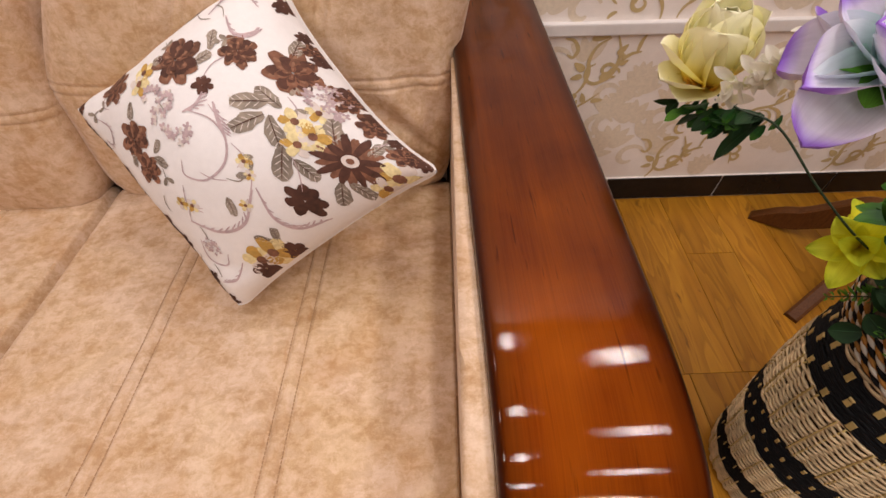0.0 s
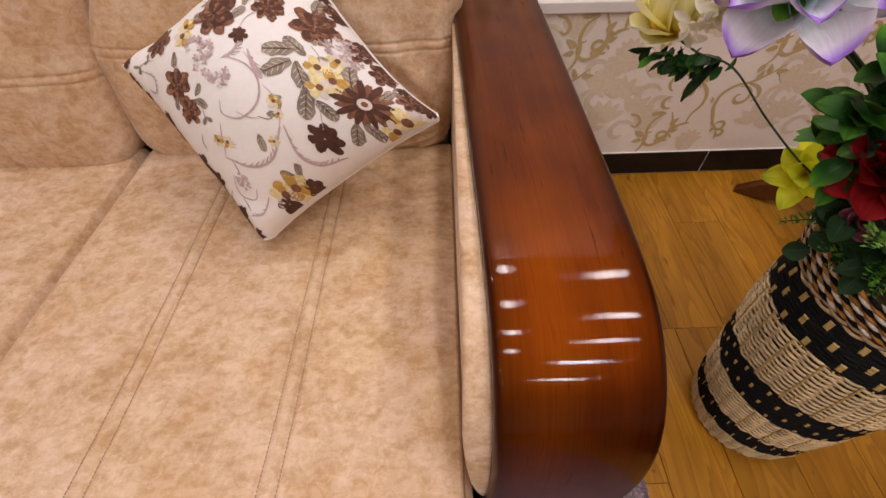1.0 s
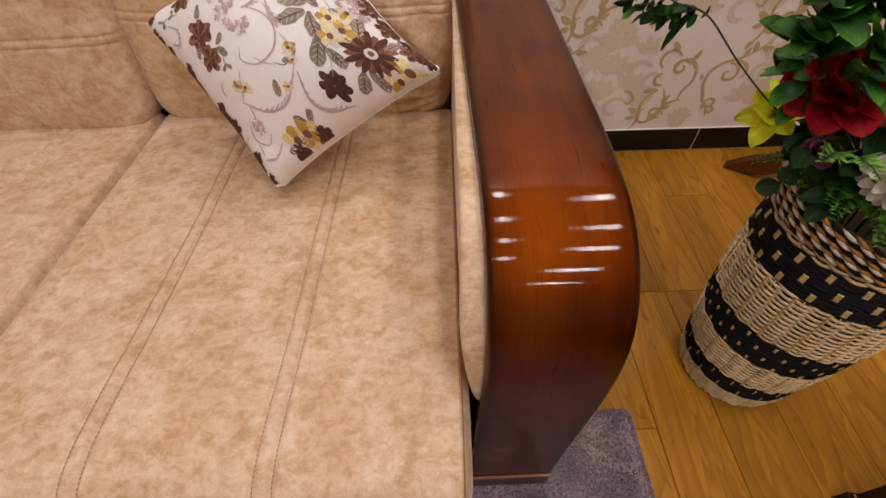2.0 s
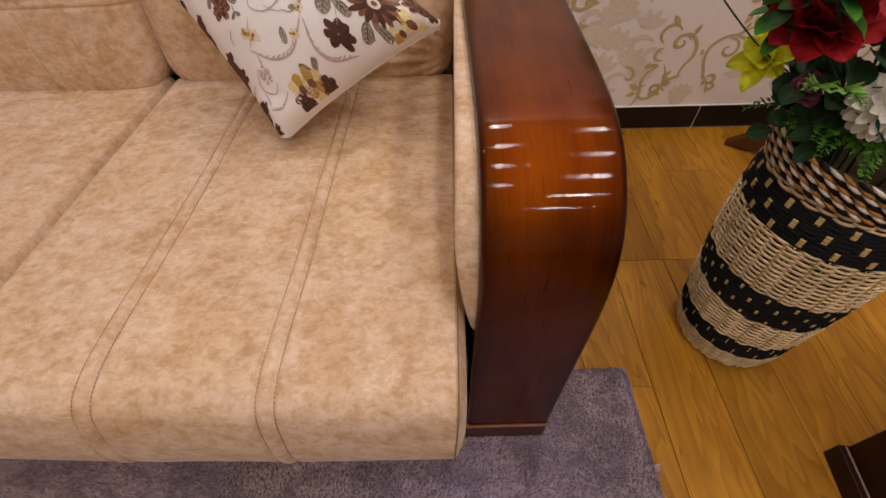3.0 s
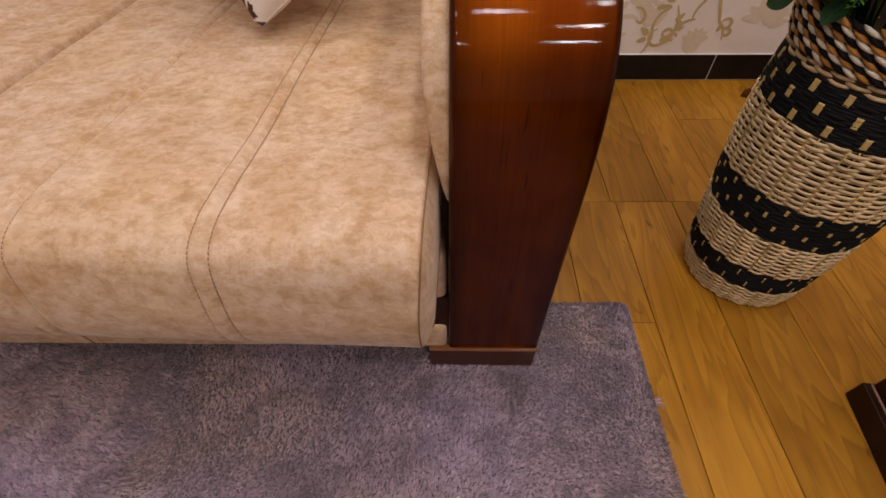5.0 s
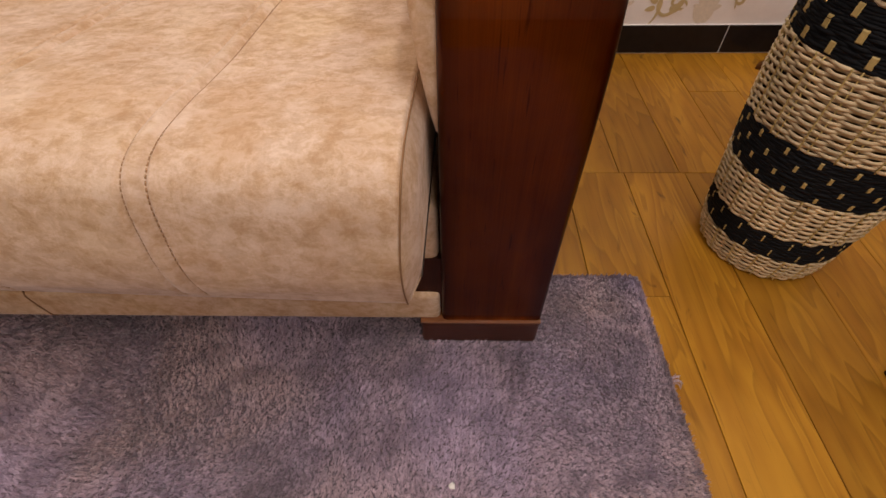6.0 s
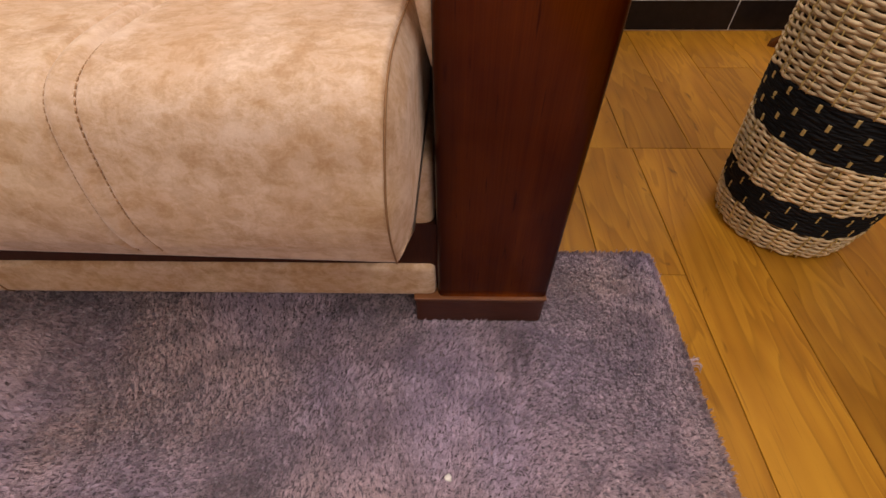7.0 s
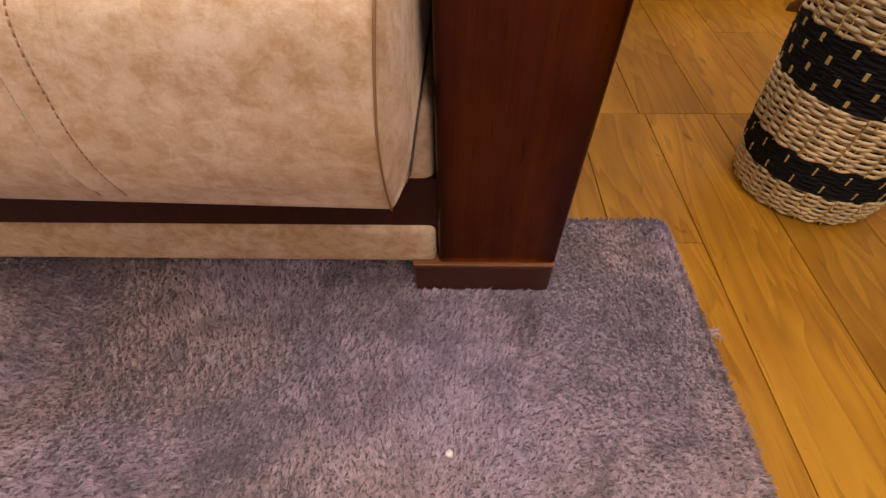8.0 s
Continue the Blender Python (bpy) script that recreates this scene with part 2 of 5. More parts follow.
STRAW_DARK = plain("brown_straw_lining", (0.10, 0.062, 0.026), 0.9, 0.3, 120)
STRAW_GOLD = plain("golden_straw", (0.60, 0.43, 0.15), 0.5, 0.2, 150, island=0.2)
BLACK_WEAVE = plain("black_weave", (0.010, 0.010, 0.011), 0.75, 0.4, 200, island=0.2)
BLACK_WEAVE.node_tree.nodes["Principled BSDF"].inputs["Specular IOR Level"].default_value = 0.15
ORANGE_STRAW = plain("ochre_straw", (0.50, 0.23, 0.045), 0.8, 0.2, 90, island=0.25)
WHITE_STRAW = plain("white_straw", (0.82, 0.77, 0.65), 0.8, 0.15, 90, island=0.15)
LAMP_METAL = plain("lamp_ring_white", (0.8, 0.8, 0.8), 0.4, 0.02)


# ---- building ----
def thing(name, label, category, at=(0, 0, 0), group="", kind=""):
    e = new(name)
    e.empty_display_size = 0.05
    e.location = at
    return tagged(e, label, category, group, kind)


def put_under(ob, parent):
    if parent is not None:
        ob.parent = parent
        p = parent
        m = Matrix.Identity(4)
        while p is not None:
            m = Matrix.Translation(p.location) @ m
            p = p.parent
        ob.matrix_parent_inverse = Matrix.Identity(4)
        ob.location = Vector(ob.location) - m.translation
    return ob


def raw(name, verts, faces, mat, parent=None, label="", smooth=True):
    me = bpy.data.meshes.new(name)
    me.from_pydata([tuple(v) for v in verts], [], [tuple(f) for f in faces])
    me.materials.append(mat)
    if smooth:
        me.polygons.foreach_set("use_smooth", [True] * len(me.polygons))
    me.update()
    ob = new(name, me)
    put_under(ob, parent)
    return tagged(ob, label) if label else ob


def part(name, bm, mat, parent=None, label="", smooth=False):
    me = bpy.data.meshes.new(name)
    bmesh.ops.recalc_face_normals(bm, faces=bm.faces)
    bm.to_mesh(me)
    bm.free()
    me.materials.append(mat)
    if smooth:
        me.polygons.foreach_set("use_smooth", [True] * len(me.polygons))
    ob = new(name, me)
    put_under(ob, parent)
    return tagged(ob, label) if label else ob


def box(x0, x1, y0, y1, z0, z1, bevel=0.0, segments=2):
    bm = bmesh.new()
    bmesh.ops.create_cube(bm, size=1)
    for v in bm.verts:
        v.co = Vector(((x0 + x1) / 2 + v.co.x * (x1 - x0), (y0 + y1) / 2 + v.co.y * (y1 - y0), (z0 + z1) / 2 + v.co.z * (z1 - z0)))
    if bevel:
        bmesh.ops.bevel(bm, geom=list(bm.edges), offset=bevel, segments=segments, profile=0.6, affect="EDGES")
    return bm


def grid_faces(n, m, wrap_n=False, wrap_m=False, start=0):
    out = []
    for i in range(n if wrap_n else n - 1):
        for j in range(m if wrap_m else m - 1):
            a, b = i * m + j, i * m + (j + 1) % m
            c, d = ((i + 1) % n) * m + (j + 1) % m, ((i + 1) % n) * m + j
            out.append((start + a, start + b, start + c, start + d))
    return out


def smooth_path(pts, n):
    """A Catmull-Rom curve through the points, n steps a span."""
    P = [np.array(p, float) for p in pts]
    P = [2 * P[0] - P[1]] + P + [2 * P[-1] - P[-2]]
    out = []
    for i in range(1, len(P) - 2):
        for k in range(n):
            t = k / n
            a, b, c, d = P[i - 1], P[i], P[i + 1], P[i + 2]
            out.append(0.5 * (2 * b + (c - a) * t + (2 * a - 5 * b + 4 * c - d) * t * t + (3 * b - a - 3 * c + d) * t ** 3))
    out.append(P[-2])
    return np.array(out)


def tube(path, radii, sides=8, cap=True):
    """Vertices and faces of a tube along a path with a radius at each point."""
    path = np.array(path, float)
    n = len(path)
    radii = np.broadcast_to(radii, (n,))
    tan = np.gradient(path, axis=0)
    tan /= np.linalg.norm(tan, axis=1)[:, None] + 1e-9
    ref = np.array([0.13, 0.21, 1.0]) if abs(tan[0][2]) < 0.9 else np.array([1.0, 0.1, 0.0])
    verts = []
    for p, t, r in zip(path, tan, radii):
        a = np.cross(t, ref)
        a /= np.linalg.norm(a) + 1e-9
        b = np.cross(a, t)
        for k in range(sides):
            w = 2 * math.pi * k / sides
            verts.append(p + r * (math.cos(w) * a + math.sin(w) * b))
    faces = grid_faces(n, sides, wrap_m=True)
    if cap:
        faces += [tuple(range(sides))[::-1], tuple((n - 1) * sides + k for k in range(sides))]
    return verts, faces


class Pile:
    """Collects vertices and faces of many small pieces into one mesh."""

    def __init__(self):
        self.v, self.f = [], []

    def add(self, verts, faces):
        s = len(self.v)
        self.v += [tuple(p) for p in verts]
        self.f += [tuple(i + s for i in f) for f in faces]

    def make(self, name, mat, parent=None, label="", smooth=True):
        return raw(name, self.v, self.f, mat, parent, label, smooth)


# ---- room ----
WALL_Y = 1.385
X0, X1, Y0 = -2.8, 3.4, -5.2
wall_north = tagged(part("wall_north", box(X0, X1, WALL_Y, WALL_Y + 0.12, 0, CEILING), PAPER), "cream wall with gold scroll wallpaper behind the sofa", "wall", kind="structure")
for nm, b in (("wall_south", box(X0, X1, Y0 - 0.12, Y0, 0, CEILING)), ("wall_west", box(X0 - 0.12, X0, Y0, WALL_Y, 0, CEILING)), ("wall_east", box(X1, X1 + 0.12, Y0, WALL_Y, 0, CEILING))):
    tagged(part(nm, b, PAPER), "plain cream wall closing the room", "wall", kind="structure")
tagged(part("ceiling", box(X0, X1, Y0, WALL_Y, CEILING, CEILING + 0.1), PLASTER), "cream painted ceiling with round downlights", "ceiling", kind="structure")

floor = tagged(part("floor", box(X0, X1, Y0, WALL_Y, -0.06, -0.004), GAP), "warm oak laminate plank floor with dark joints", "floor", kind="structure")

rail = tagged(part("trim", box(X0, X1, WALL_Y - 0.016, WALL_Y + 0.004, 0.602, 0.634, 0.004), RAIL), "white painted chair rail along the wall", "chair rail", kind="structure")
base = tagged(part("baseboard", box(X0, X1, WALL_Y - 0.005, WALL_Y + 0.002, 0.0, 0.099), GROUT), "black tile skirting with white grout lines", "baseboard", kind="structure")
x = 1.100 - 0.405 * 9
while x < X1:
    part("tile", box(max(x + 0.0022, X0), min(x + 0.4028, X1), WALL_Y - 0.009, WALL_Y - 0.004, 0.004, 0.0975, 0.001, 1), TILE, base)
    x += 0.405


def downlight(x, y):
    d = thing("downlight", "round white recessed ceiling downlight, switched on, a few added as fill", "ceiling light", (x, y, CEILING), "ceiling downlights")
    n = 32
    verts = []
    for r, z in ((0.094, 0.0), (0.098, -0.006), (0.088, -0.008), (0.084, -0.002)):
        verts += [(x + r * math.cos(2 * math.pi * i / n), y + r * math.sin(2 * math.pi * i / n), CEILING + z) for i in range(n)]
    raw("ring", verts, grid_faces(4, n, wrap_m=True), LAMP_METAL, d)
    lamp = bpy.data.lights.new("downlight_lamp", "AREA")
    lamp.shape, lamp.size, lamp.energy, lamp.color = "DISK", 0.16, LAMP_POWER * (1.25 if x > 1 else 1.1) * (1.05 if y > 1 else 1.9 if y < -1.4 else 1.15 if y < -0.6 else 1.08) * (0.75 if x < -0.5 and -0.6 < y < 0.6 else 1.0), (1.0, 0.915, 0.885)
    ob = new("lamp", lamp)
    ob.location = (x, y, CEILING - 0.009)
    put_under(ob, d)


for lx, ly in LAMPS:
    downlight(lx, ly)


# ---- sofa ----
sofa = thing("sofa", "beige suede sofa with a glossy red-brown wooden arm", "sofa", (-0.25, 0.6, 0))
ARM_L, ARM_R = 0.134, 0.312
ARM_PATH = smooth_path([(1.34, 0.765), (1.22, 0.766), (0.9, 0.772), (0.6, 0.775), (0.42, 0.775), (0.322, 0.763), (0.260, 0.731), (0.217, 0.680), (0.196, 0.615), (0.190, 0.52), (0.194, 0.36), (0.198, 0.22), (0.200, 0.078)], 8)


def arm_board():
    """The bent lacquered board that runs along the top of the arm and down its front."""
    t = np.gradient(ARM_PATH, axis=0)
    t /= np.linalg.norm(t, axis=1)[:, None]
    nrm = np.stack([t[:, 1], -t[:, 0]], axis=1)
    nrm *= np.sign(nrm[0][1])
    r, thick, crown = 0.009, 0.032, 0.0
    section = []
    for i in range(7):
        a = math.pi / 2 * i / 6
        section.append((ARM_L + r - r * math.cos(a), -r + r * math.sin(a)))
    for i in range(1, 8):
        u = i / 8
        section.append((ARM_L + r + (ARM_R - ARM_L - 2 * r) * u, crown * 4 * u * (1 - u)))
    for i in range(7):
        a = math.pi / 2 * i / 6
        section.append((ARM_R - r + r * math.sin(a), -r + r * math.cos(a)))
    section += [(ARM_R, -thick), (ARM_L, -thick)]
    verts = []
    for (y, z), (ny, nz) in zip(ARM_PATH, nrm):
        verts += [(x, y + o * ny, z + o * nz) for x, o in section]
    m = len(section)
    faces = grid_faces(len(ARM_PATH), m, wrap_m=True)
    faces += [tuple(range(m)), tuple((len(ARM_PATH) - 1) * m + k for k in range(m))[::-1]]
    return raw("arm_board", verts, faces, LACQUER, sofa, "glossy red-brown lacquered bent arm board")


def slab_from_outline(name, outline, x0, x1, mat, label="", bevel=0.004):
    bm = bmesh.new()
    f = bm.faces.new([bm.verts.new((x0, y, z)) for y, z in outline])
    ret = bmesh.ops.extrude_face_region(bm, geom=[f])
    for v in ret["geom"]:
        if isinstance(v, bmesh.types.BMVert):
            v.co.x = x1
    if bevel:
        bmesh.ops.bevel(bm, geom=[e for e in bm.edges if abs(e.verts[0].co.x - e.verts[1].co.x) < 1e-6], offset=bevel, segments=3, profile=0.6, affect="EDGES")
    return part(name, bm, mat, sofa, label, smooth=True)


arm_board()
inner = [(y + 0.030, z) if z < 0.6 else (y + 0.012, z - 0.028) for y, z in ARM_PATH[::2]]
core = [(max(y, 0.232), z) for y, z in inner] + [(1.34, 0.078)]
slab_from_outline("arm_panel", core, ARM_L + 0.006, ARM_R - 0.004, DARK_WOOD, "dark brown side panel of the arm", 0.0)
pad = [(y + 0.010, z - 0.020) for y, z in ARM_PATH[::2] if z > 0.60] + [(0.202, 0.56), (0.203, 0.52), (0.206, 0.49), (0.214, 0.465), (0.235, 0.45), (0.30, 0.44), (1.18, 0.44)]
arm_pad = slab_from_outline("arm_pad", pad, ARM_L - 0.030, ARM_L + 0.008, SUEDE_UP, "beige suede inner arm pad", 0.010)
for v in arm_pad.data.vertices:
    px, py, pz = v.co
    near = min(1.0, max(0.0, (ARM_L + 0.004 - px) / 0.030))
    taper = min(1.0, max(0.0, (0.66 - pz) / 0.19)) * min(1.0, max(0.0, (0.50 - py) / 0.20))
    v.co.x = px + near * (0.036 * (py - 0.275) * (1 - taper) + 0.026 * taper ** 1.4)

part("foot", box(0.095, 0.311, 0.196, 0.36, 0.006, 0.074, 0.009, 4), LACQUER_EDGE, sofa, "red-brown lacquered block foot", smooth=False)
# thin strip along the foot's top edge, paler than the block
part("foot_cap", box(0.0945, 0.3115, 0.1945, 0.36, 0.0735, 0.0785, 0.002, 3), LACQUER_CAP, sofa, "paler top edge of the foot", smooth=False)
part("front_rail", box(-1.32, 0.135, 0.212, 0.245, 0.10, 0.235), DARK_WOOD, sofa, "dark wooden rail under the seat")
SHEAR = 0.030
WELT = 0.016


def soft_block(name, cx, cy, cz, hx, hy, hz, mat, seams_x=(), seams_z=(), lean=0.0, power=9.0, puff=0.02, label="", n=44, seed=0, creased=False):
    """A stuffed block: a rounded box with swollen faces and stitched grooves in its front."""
    verts, faces, index = [], [], {}

    def axis_samples(seams, half):
        s = set(np.round(np.sin(np.linspace(-1, 1, n) * math.pi / 2) * 0.35 + np.linspace(-1, 1, n) * 0.65, 5))
        for c in seams:
            s |= {round(float(v), 5) for v in (c + np.linspace(-0.022, 0.022, 15)) / half if abs(v) < 1}
        return sorted(s)

    sx, sz = axis_samples(seams_x, hx), axis_samples(seams_z, hz)
    sy = list(np.linspace(-1, 1, 12))

    def shape(u, v, w):
        p = (abs(u) ** power + abs(v) ** power + abs(w) ** power) ** (1 / power)
        m = max(abs(u), abs(v), abs(w))
        q = m / p
        a, b, c = u * q, v * q, w * q
        x, y, z = a * hx, b * hy, c * hz
        y -= puff * (1 - a * a) * (1 - c * c) * (1 if v < 0 else 0.4)
        z += puff * 0.5 * (1 - a * a) * (1 - b * b) * (1 if w > 0 else 0.2)
        x += puff * 0.8 * (1 - c * c) * (1 - b * b) * math.copysign(1, u) * abs(a)
        if b < -0.3:
            g = 0.0
            for s in seams_x:
                for off in (-0.011, 0.011):
                    g = max(g, math.exp(-((x - s - off) / 0.0028) ** 2))
            for s in seams_z:
                for off in (-0.009, 0.009):
                    g = max(g, math.exp(-((z - s - off) / 0.0028) ** 2))
            y += 0.0036 * g
        k = noise.noise(Vector((x * 5 + seed, y * 5, z * 5))) * 0.006 + noise.noise(Vector((x * 16, y * 16 + seed, z * 16))) * 0.0018
        y += k
        if creased and b < 0:
            th, far = math.atan2(c + 0.75, 1.02 - a), math.hypot(c + 0.75, (1.02 - a) * 1.3)
            y -= 0.0090 * math.sin(th * 17 + 2.5 * far) * math.exp(-((far - 0.55) / 0.38) ** 2) * min(1, max(0, (1 - abs(c)) * 4))
        rise = max(0.0, z + cz - 0.69)
        x += (0.42 - 0.17 * a) * rise * rise / (rise + 0.04)
        ca, sa = math.cos(lean), math.sin(lean)
        zz = z + hz
        return (cx + x, cy + y * ca + zz * sa, cz + zz * ca - y * sa - hz)

    def vert(u, v, w):
        key = (u, v, w)
        if key not in index:
            index[key] = len(verts)
            verts.append(shape(u, v, w))
        return index[key]

    def face_grid(A, B, fn):
        for i in range(len(A) - 1):
            for j in range(len(B) - 1):
                faces.append((vert(*fn(A[i], B[j])), vert(*fn(A[i + 1], B[j])), vert(*fn(A[i + 1], B[j + 1])), vert(*fn(A[i], B[j + 1]))))

    face_grid(sx, sz, lambda a, b: (a, -1.0, b))
    face_grid(sz, sx, lambda a, b: (b, 1.0, a))
    face_grid(sy, sz, lambda a, b: (1.0, a, b))
    face_grid(sz, sy, lambda a, b: (-1.0, b, a))
    face_grid(sx, sy, lambda a, b: (a, b, 1.0))
    face_grid(sy, sx, lambda a, b: (b, a, -1.0))
    bm = bmesh.new()
    bv = [bm.verts.new(v) for v in verts]
    for f in faces:
        try:
            bm.faces.new([bv[i] for i in f])
        except ValueError:
            pass
    return part(name, bm, mat, sofa, label, smooth=True)


SEAT_PROFILE = smooth_path([(0.96, 0.345), (0.99, 0.40), (0.975, 0.472), (0.849, 0.480), (0.598, 0.494), (0.347, 0.507), (0.196, 0.521), (0.117, 0.523), (0.071, 0.503), (0.053, 0.447), (0.050, 0.389), (0.062, 0.333)], 9)


def seat_cushion(x0, x1, seams, name="seat_cushion"):
    """A seat cushion: one profile carried across, with rounded ends, stitched double seams and slack."""
    us = sorted({round(float(v), 5) for v in np.concatenate([np.linspace(x0, x1, 40)] + [np.linspace(s - 0.024, s + 0.024, 19) for s in seams] + [np.linspace(x0, x0 + 0.03, 12), np.linspace(x1 - 0.03, x1, 12)])})
    prof = np.vstack([SEAT_PROFILE, np.array([(0.071, 0.329), (0.09, 0.329), (0.12, 0.330), (0.3, 0.332), (0.5, 0.334), (0.7, 0.338), (0.9, 0.343)])])
    n = len(prof)
    t = np.roll(prof, -1, 0) - np.roll(prof, 1, 0)
    t /= np.linalg.norm(t, axis=1)[:, None]
    nrm = np.stack([-t[:, 1], t[:, 0]], axis=1)
    cen = prof.mean(axis=0)
    if (nrm[20] @ (prof[20] - cen)) < 0:
        nrm = -nrm
    verts = []
    for u in us:
        d = min(u - x0, x1 - u)
        if u > (x0 + x1) / 2:
            inset = 0.036 * max(0.0, 1 - d / WELT) ** 1.35
        else:
            r = 0.013
            inset = r - math.sqrt(max(0, r * r - (r - min(d, r)) ** 2))
        pipe = 0.0007 * math.exp(-((d - WELT) / 0.0026) ** 2) - 0.0008 * math.exp(-((d - WELT + 0.005) / 0.0026) ** 2)
        g = max([math.exp(-((u - s - o) / 0.0034) ** 2) for s in seams for o in (-0.0125, 0.0125)] + [0])
        mid = max([math.exp(-((u - s) / 0.009) ** 2) for s in seams] + [0])
        swell = 0.005 * math.sin(math.pi * min(1, max(0, (u - x0) / (x1 - x0)))) ** 0.5
        for i, ((y, z), (ny, nz)) in enumerate(zip(prof, nrm)):
            k = len(SEAT_PROFILE) - 1 - i
            top = min(1.0, max(0.0, k / 5)) if i < len(SEAT_PROFILE) else 0.0
            o = -inset + (pipe - 0.0060 * g + 0.0022 * mid + swell) * top
            w = noise.noise(Vector((u * 4.5, y * 4.5, z * 6))) * 0.0045 + noise.noise(Vector((u * 17, y * 17, z * 17 + 4))) * 0.0011
            o += w * top
            yy = y + ny * o
            verts.append((u + SHEAR * (yy - 0.5), yy - SHEAR * (u - 0.1), z + nz * o))
    faces = grid_faces(len(us), n, wrap_m=True)
    faces += [tuple(range(n))[::-1], tuple((len(us) - 1) * n + k for k in range(n))]
    return raw(name, verts, faces, SUEDE, sofa, "beige mottled suede seat cushion with double stitched seams")


def stitches(seams, name="stitching"):
    """Short thread stitches lying in the grooves of the seat."""
    pile = Pile()
    prof = SEAT_PROFILE[14:-1]
    t = np.gradient(prof, axis=0)
    t /= np.linalg.norm(t, axis=1)[:, None]
    nrm = np.stack([-t[:, 1], t[:, 0]], axis=1)
    if nrm[20][1] < 0:
        nrm = -nrm
    seg = np.linalg.norm(np.diff(prof, axis=0), axis=1)
    s = np.concatenate([[0], np.cumsum(seg)])

    def on_seat(u, d):
        """The bottom of the groove at u, d metres along the profile."""
        y, z, ny, nz = [float(np.interp(d, s, c)) for c in (prof[:, 0], prof[:, 1], nrm[:, 0], nrm[:, 1])]
        w = noise.noise(Vector((u * 4.5, y * 4.5, z * 6))) * 0.0045 + noise.noise(Vector((u * 17, y * 17, z * 17 + 4))) * 0.0011
        fade = min(1.0, (s[-1] - d) / 0.03)
        o = (w - 0.0060 + 0.005 * 0.9) * fade + 0.0019
        yy = y + ny * o
        return (u + SHEAR * (yy - 0.5), yy - SHEAR * (u - 0.1), z + nz * o)

    for sx in seams:
        for o in (-0.0125, 0.0125):
            d = 0.0
            while d < s[-1] - 0.006:
                pile.add(*tube([on_seat(sx + o, d), on_seat(sx + o, d + 0.0042)], 0.0008, 4))
                d += 0.0062
    tagged(pile.make(name, STITCH, sofa, "tan stitching thread"), kind="stuff")


def end_welt(x1):
    """The stitched seam that joins the seat's top to its end panel."""
    prof = SEAT_PROFILE[40:]
    t = np.gradient(prof, axis=0)
    t /= np.linalg.norm(t, axis=1)[:, None]
    nrm = np.stack([-t[:, 1], t[:, 0]], axis=1)
    if nrm[-20] @ np.array([-1.0, 0.3]) < 0:
        nrm = -nrm
    pts = []
    for i, ((y, z), (ny, nz)) in enumerate(zip(prof, nrm)):
        k = min(1.0, max(0.0, (0.518 - z) / 0.11))
        k = k * k * (3 - 2 * k)
        d = WELT - 0.004 + 0.004 * k
        top = min(1.0, (len(prof) - 1 - i) / 5)
        w = noise.noise(Vector(((x1 - d) * 4.5, y * 4.5, z * 6))) * 0.0045 + noise.noise(Vector(((x1 - d) * 17, y * 17, z * 17 + 4))) * 0.0011
        o = 0.0010 + (w + 0.0014 + 0.002 * k) * top - 0.036 * max(0.0, 1 - d / WELT) ** 1.35
        yy = y + ny * o
        pts.append((x1 - d + SHEAR * (yy - 0.5), yy - SHEAR * (x1 - 0.1), z + nz * o))
    raw("end_seam", *tube(pts, 0.0011, 6), SEAM, sofa, "brown seam round the end panel")


GAPX = -0.615
end_welt(0.128)
seat_cushion(GAPX + 0.003, 0.128, (-0.138, -0.382))
seat_cushion(GAPX - 0.705, GAPX - 0.003, (GAPX - 0.212, GAPX - 0.46))
stitches((-0.138, -0.382))
soft_block("back_cushion", -0.236, 1.068, 0.716, 0.366, 0.125, 0.275, SUEDE_UP, (0.118, -0.122), (-0.012,), 0.13, label="beige suede back cushion with stitched seams", seed=3, creased=True, n=64)
soft_block("back_cushion", -0.970, 1.046, 0.710, 0.362, 0.128, 0.275, SUEDE_UP, (0.118, -0.122), (-0.045,), 0.13, label="beige suede back cushion with stitched seams", seed=9)
part("seat_base", box(-1.31, 0.131, 0.214, 1.15, 0.190, 0.345, 0.02, 4), SUEDE_UP, sofa, "beige suede seat base", smooth=True)
part("lower_valance", box(-1.31, 0.131, 0.204, 0.24, 0.071, 0.149, 0.014, 4), SUEDE_UP, sofa, "beige suede padded lower strip", smooth=True)
raw("valance_seam", *tube([(-0.594, 0.207, 0.148), (-0.595, 0.2035, 0.138), (-0.592, 0.2032, 0.110), (-0.586, 0.2035, 0.082), (-0.580, 0.207, 0.073)], 0.0014, 6), SEAM, sofa, "brown seam across the lower strip")
part("back_frame", box(-1.31, 0.118, 1.16, 1.27, 0.078, 0.98, 0.03, 3), SUEDE_UP, sofa, "beige suede sofa back", smooth=True)
part("foot", box(0.13, 0.311, 1.10, 1.26, 0.0, 0.078, 0.006, 2), LACQUER_EDGE, sofa, "red-brown lacquered block foot")
part("foot", box(-1.31, -1.15, 1.10, 1.26, 0.0, 0.078, 0.006, 2), LACQUER_EDGE, sofa, "red-brown lacquered block foot")
part("foot", box(-1.31, -1.15, 0.23, 0.36, 0.006, 0.10, 0.006, 2), LACQUER_EDGE, sofa, "red-brown lacquered block foot")

# ---- rug ----
RUG_X0, RUG_X1, RUG_Y0, RUG_Y1 = -1.9, 0.548, -1.7, 0.358


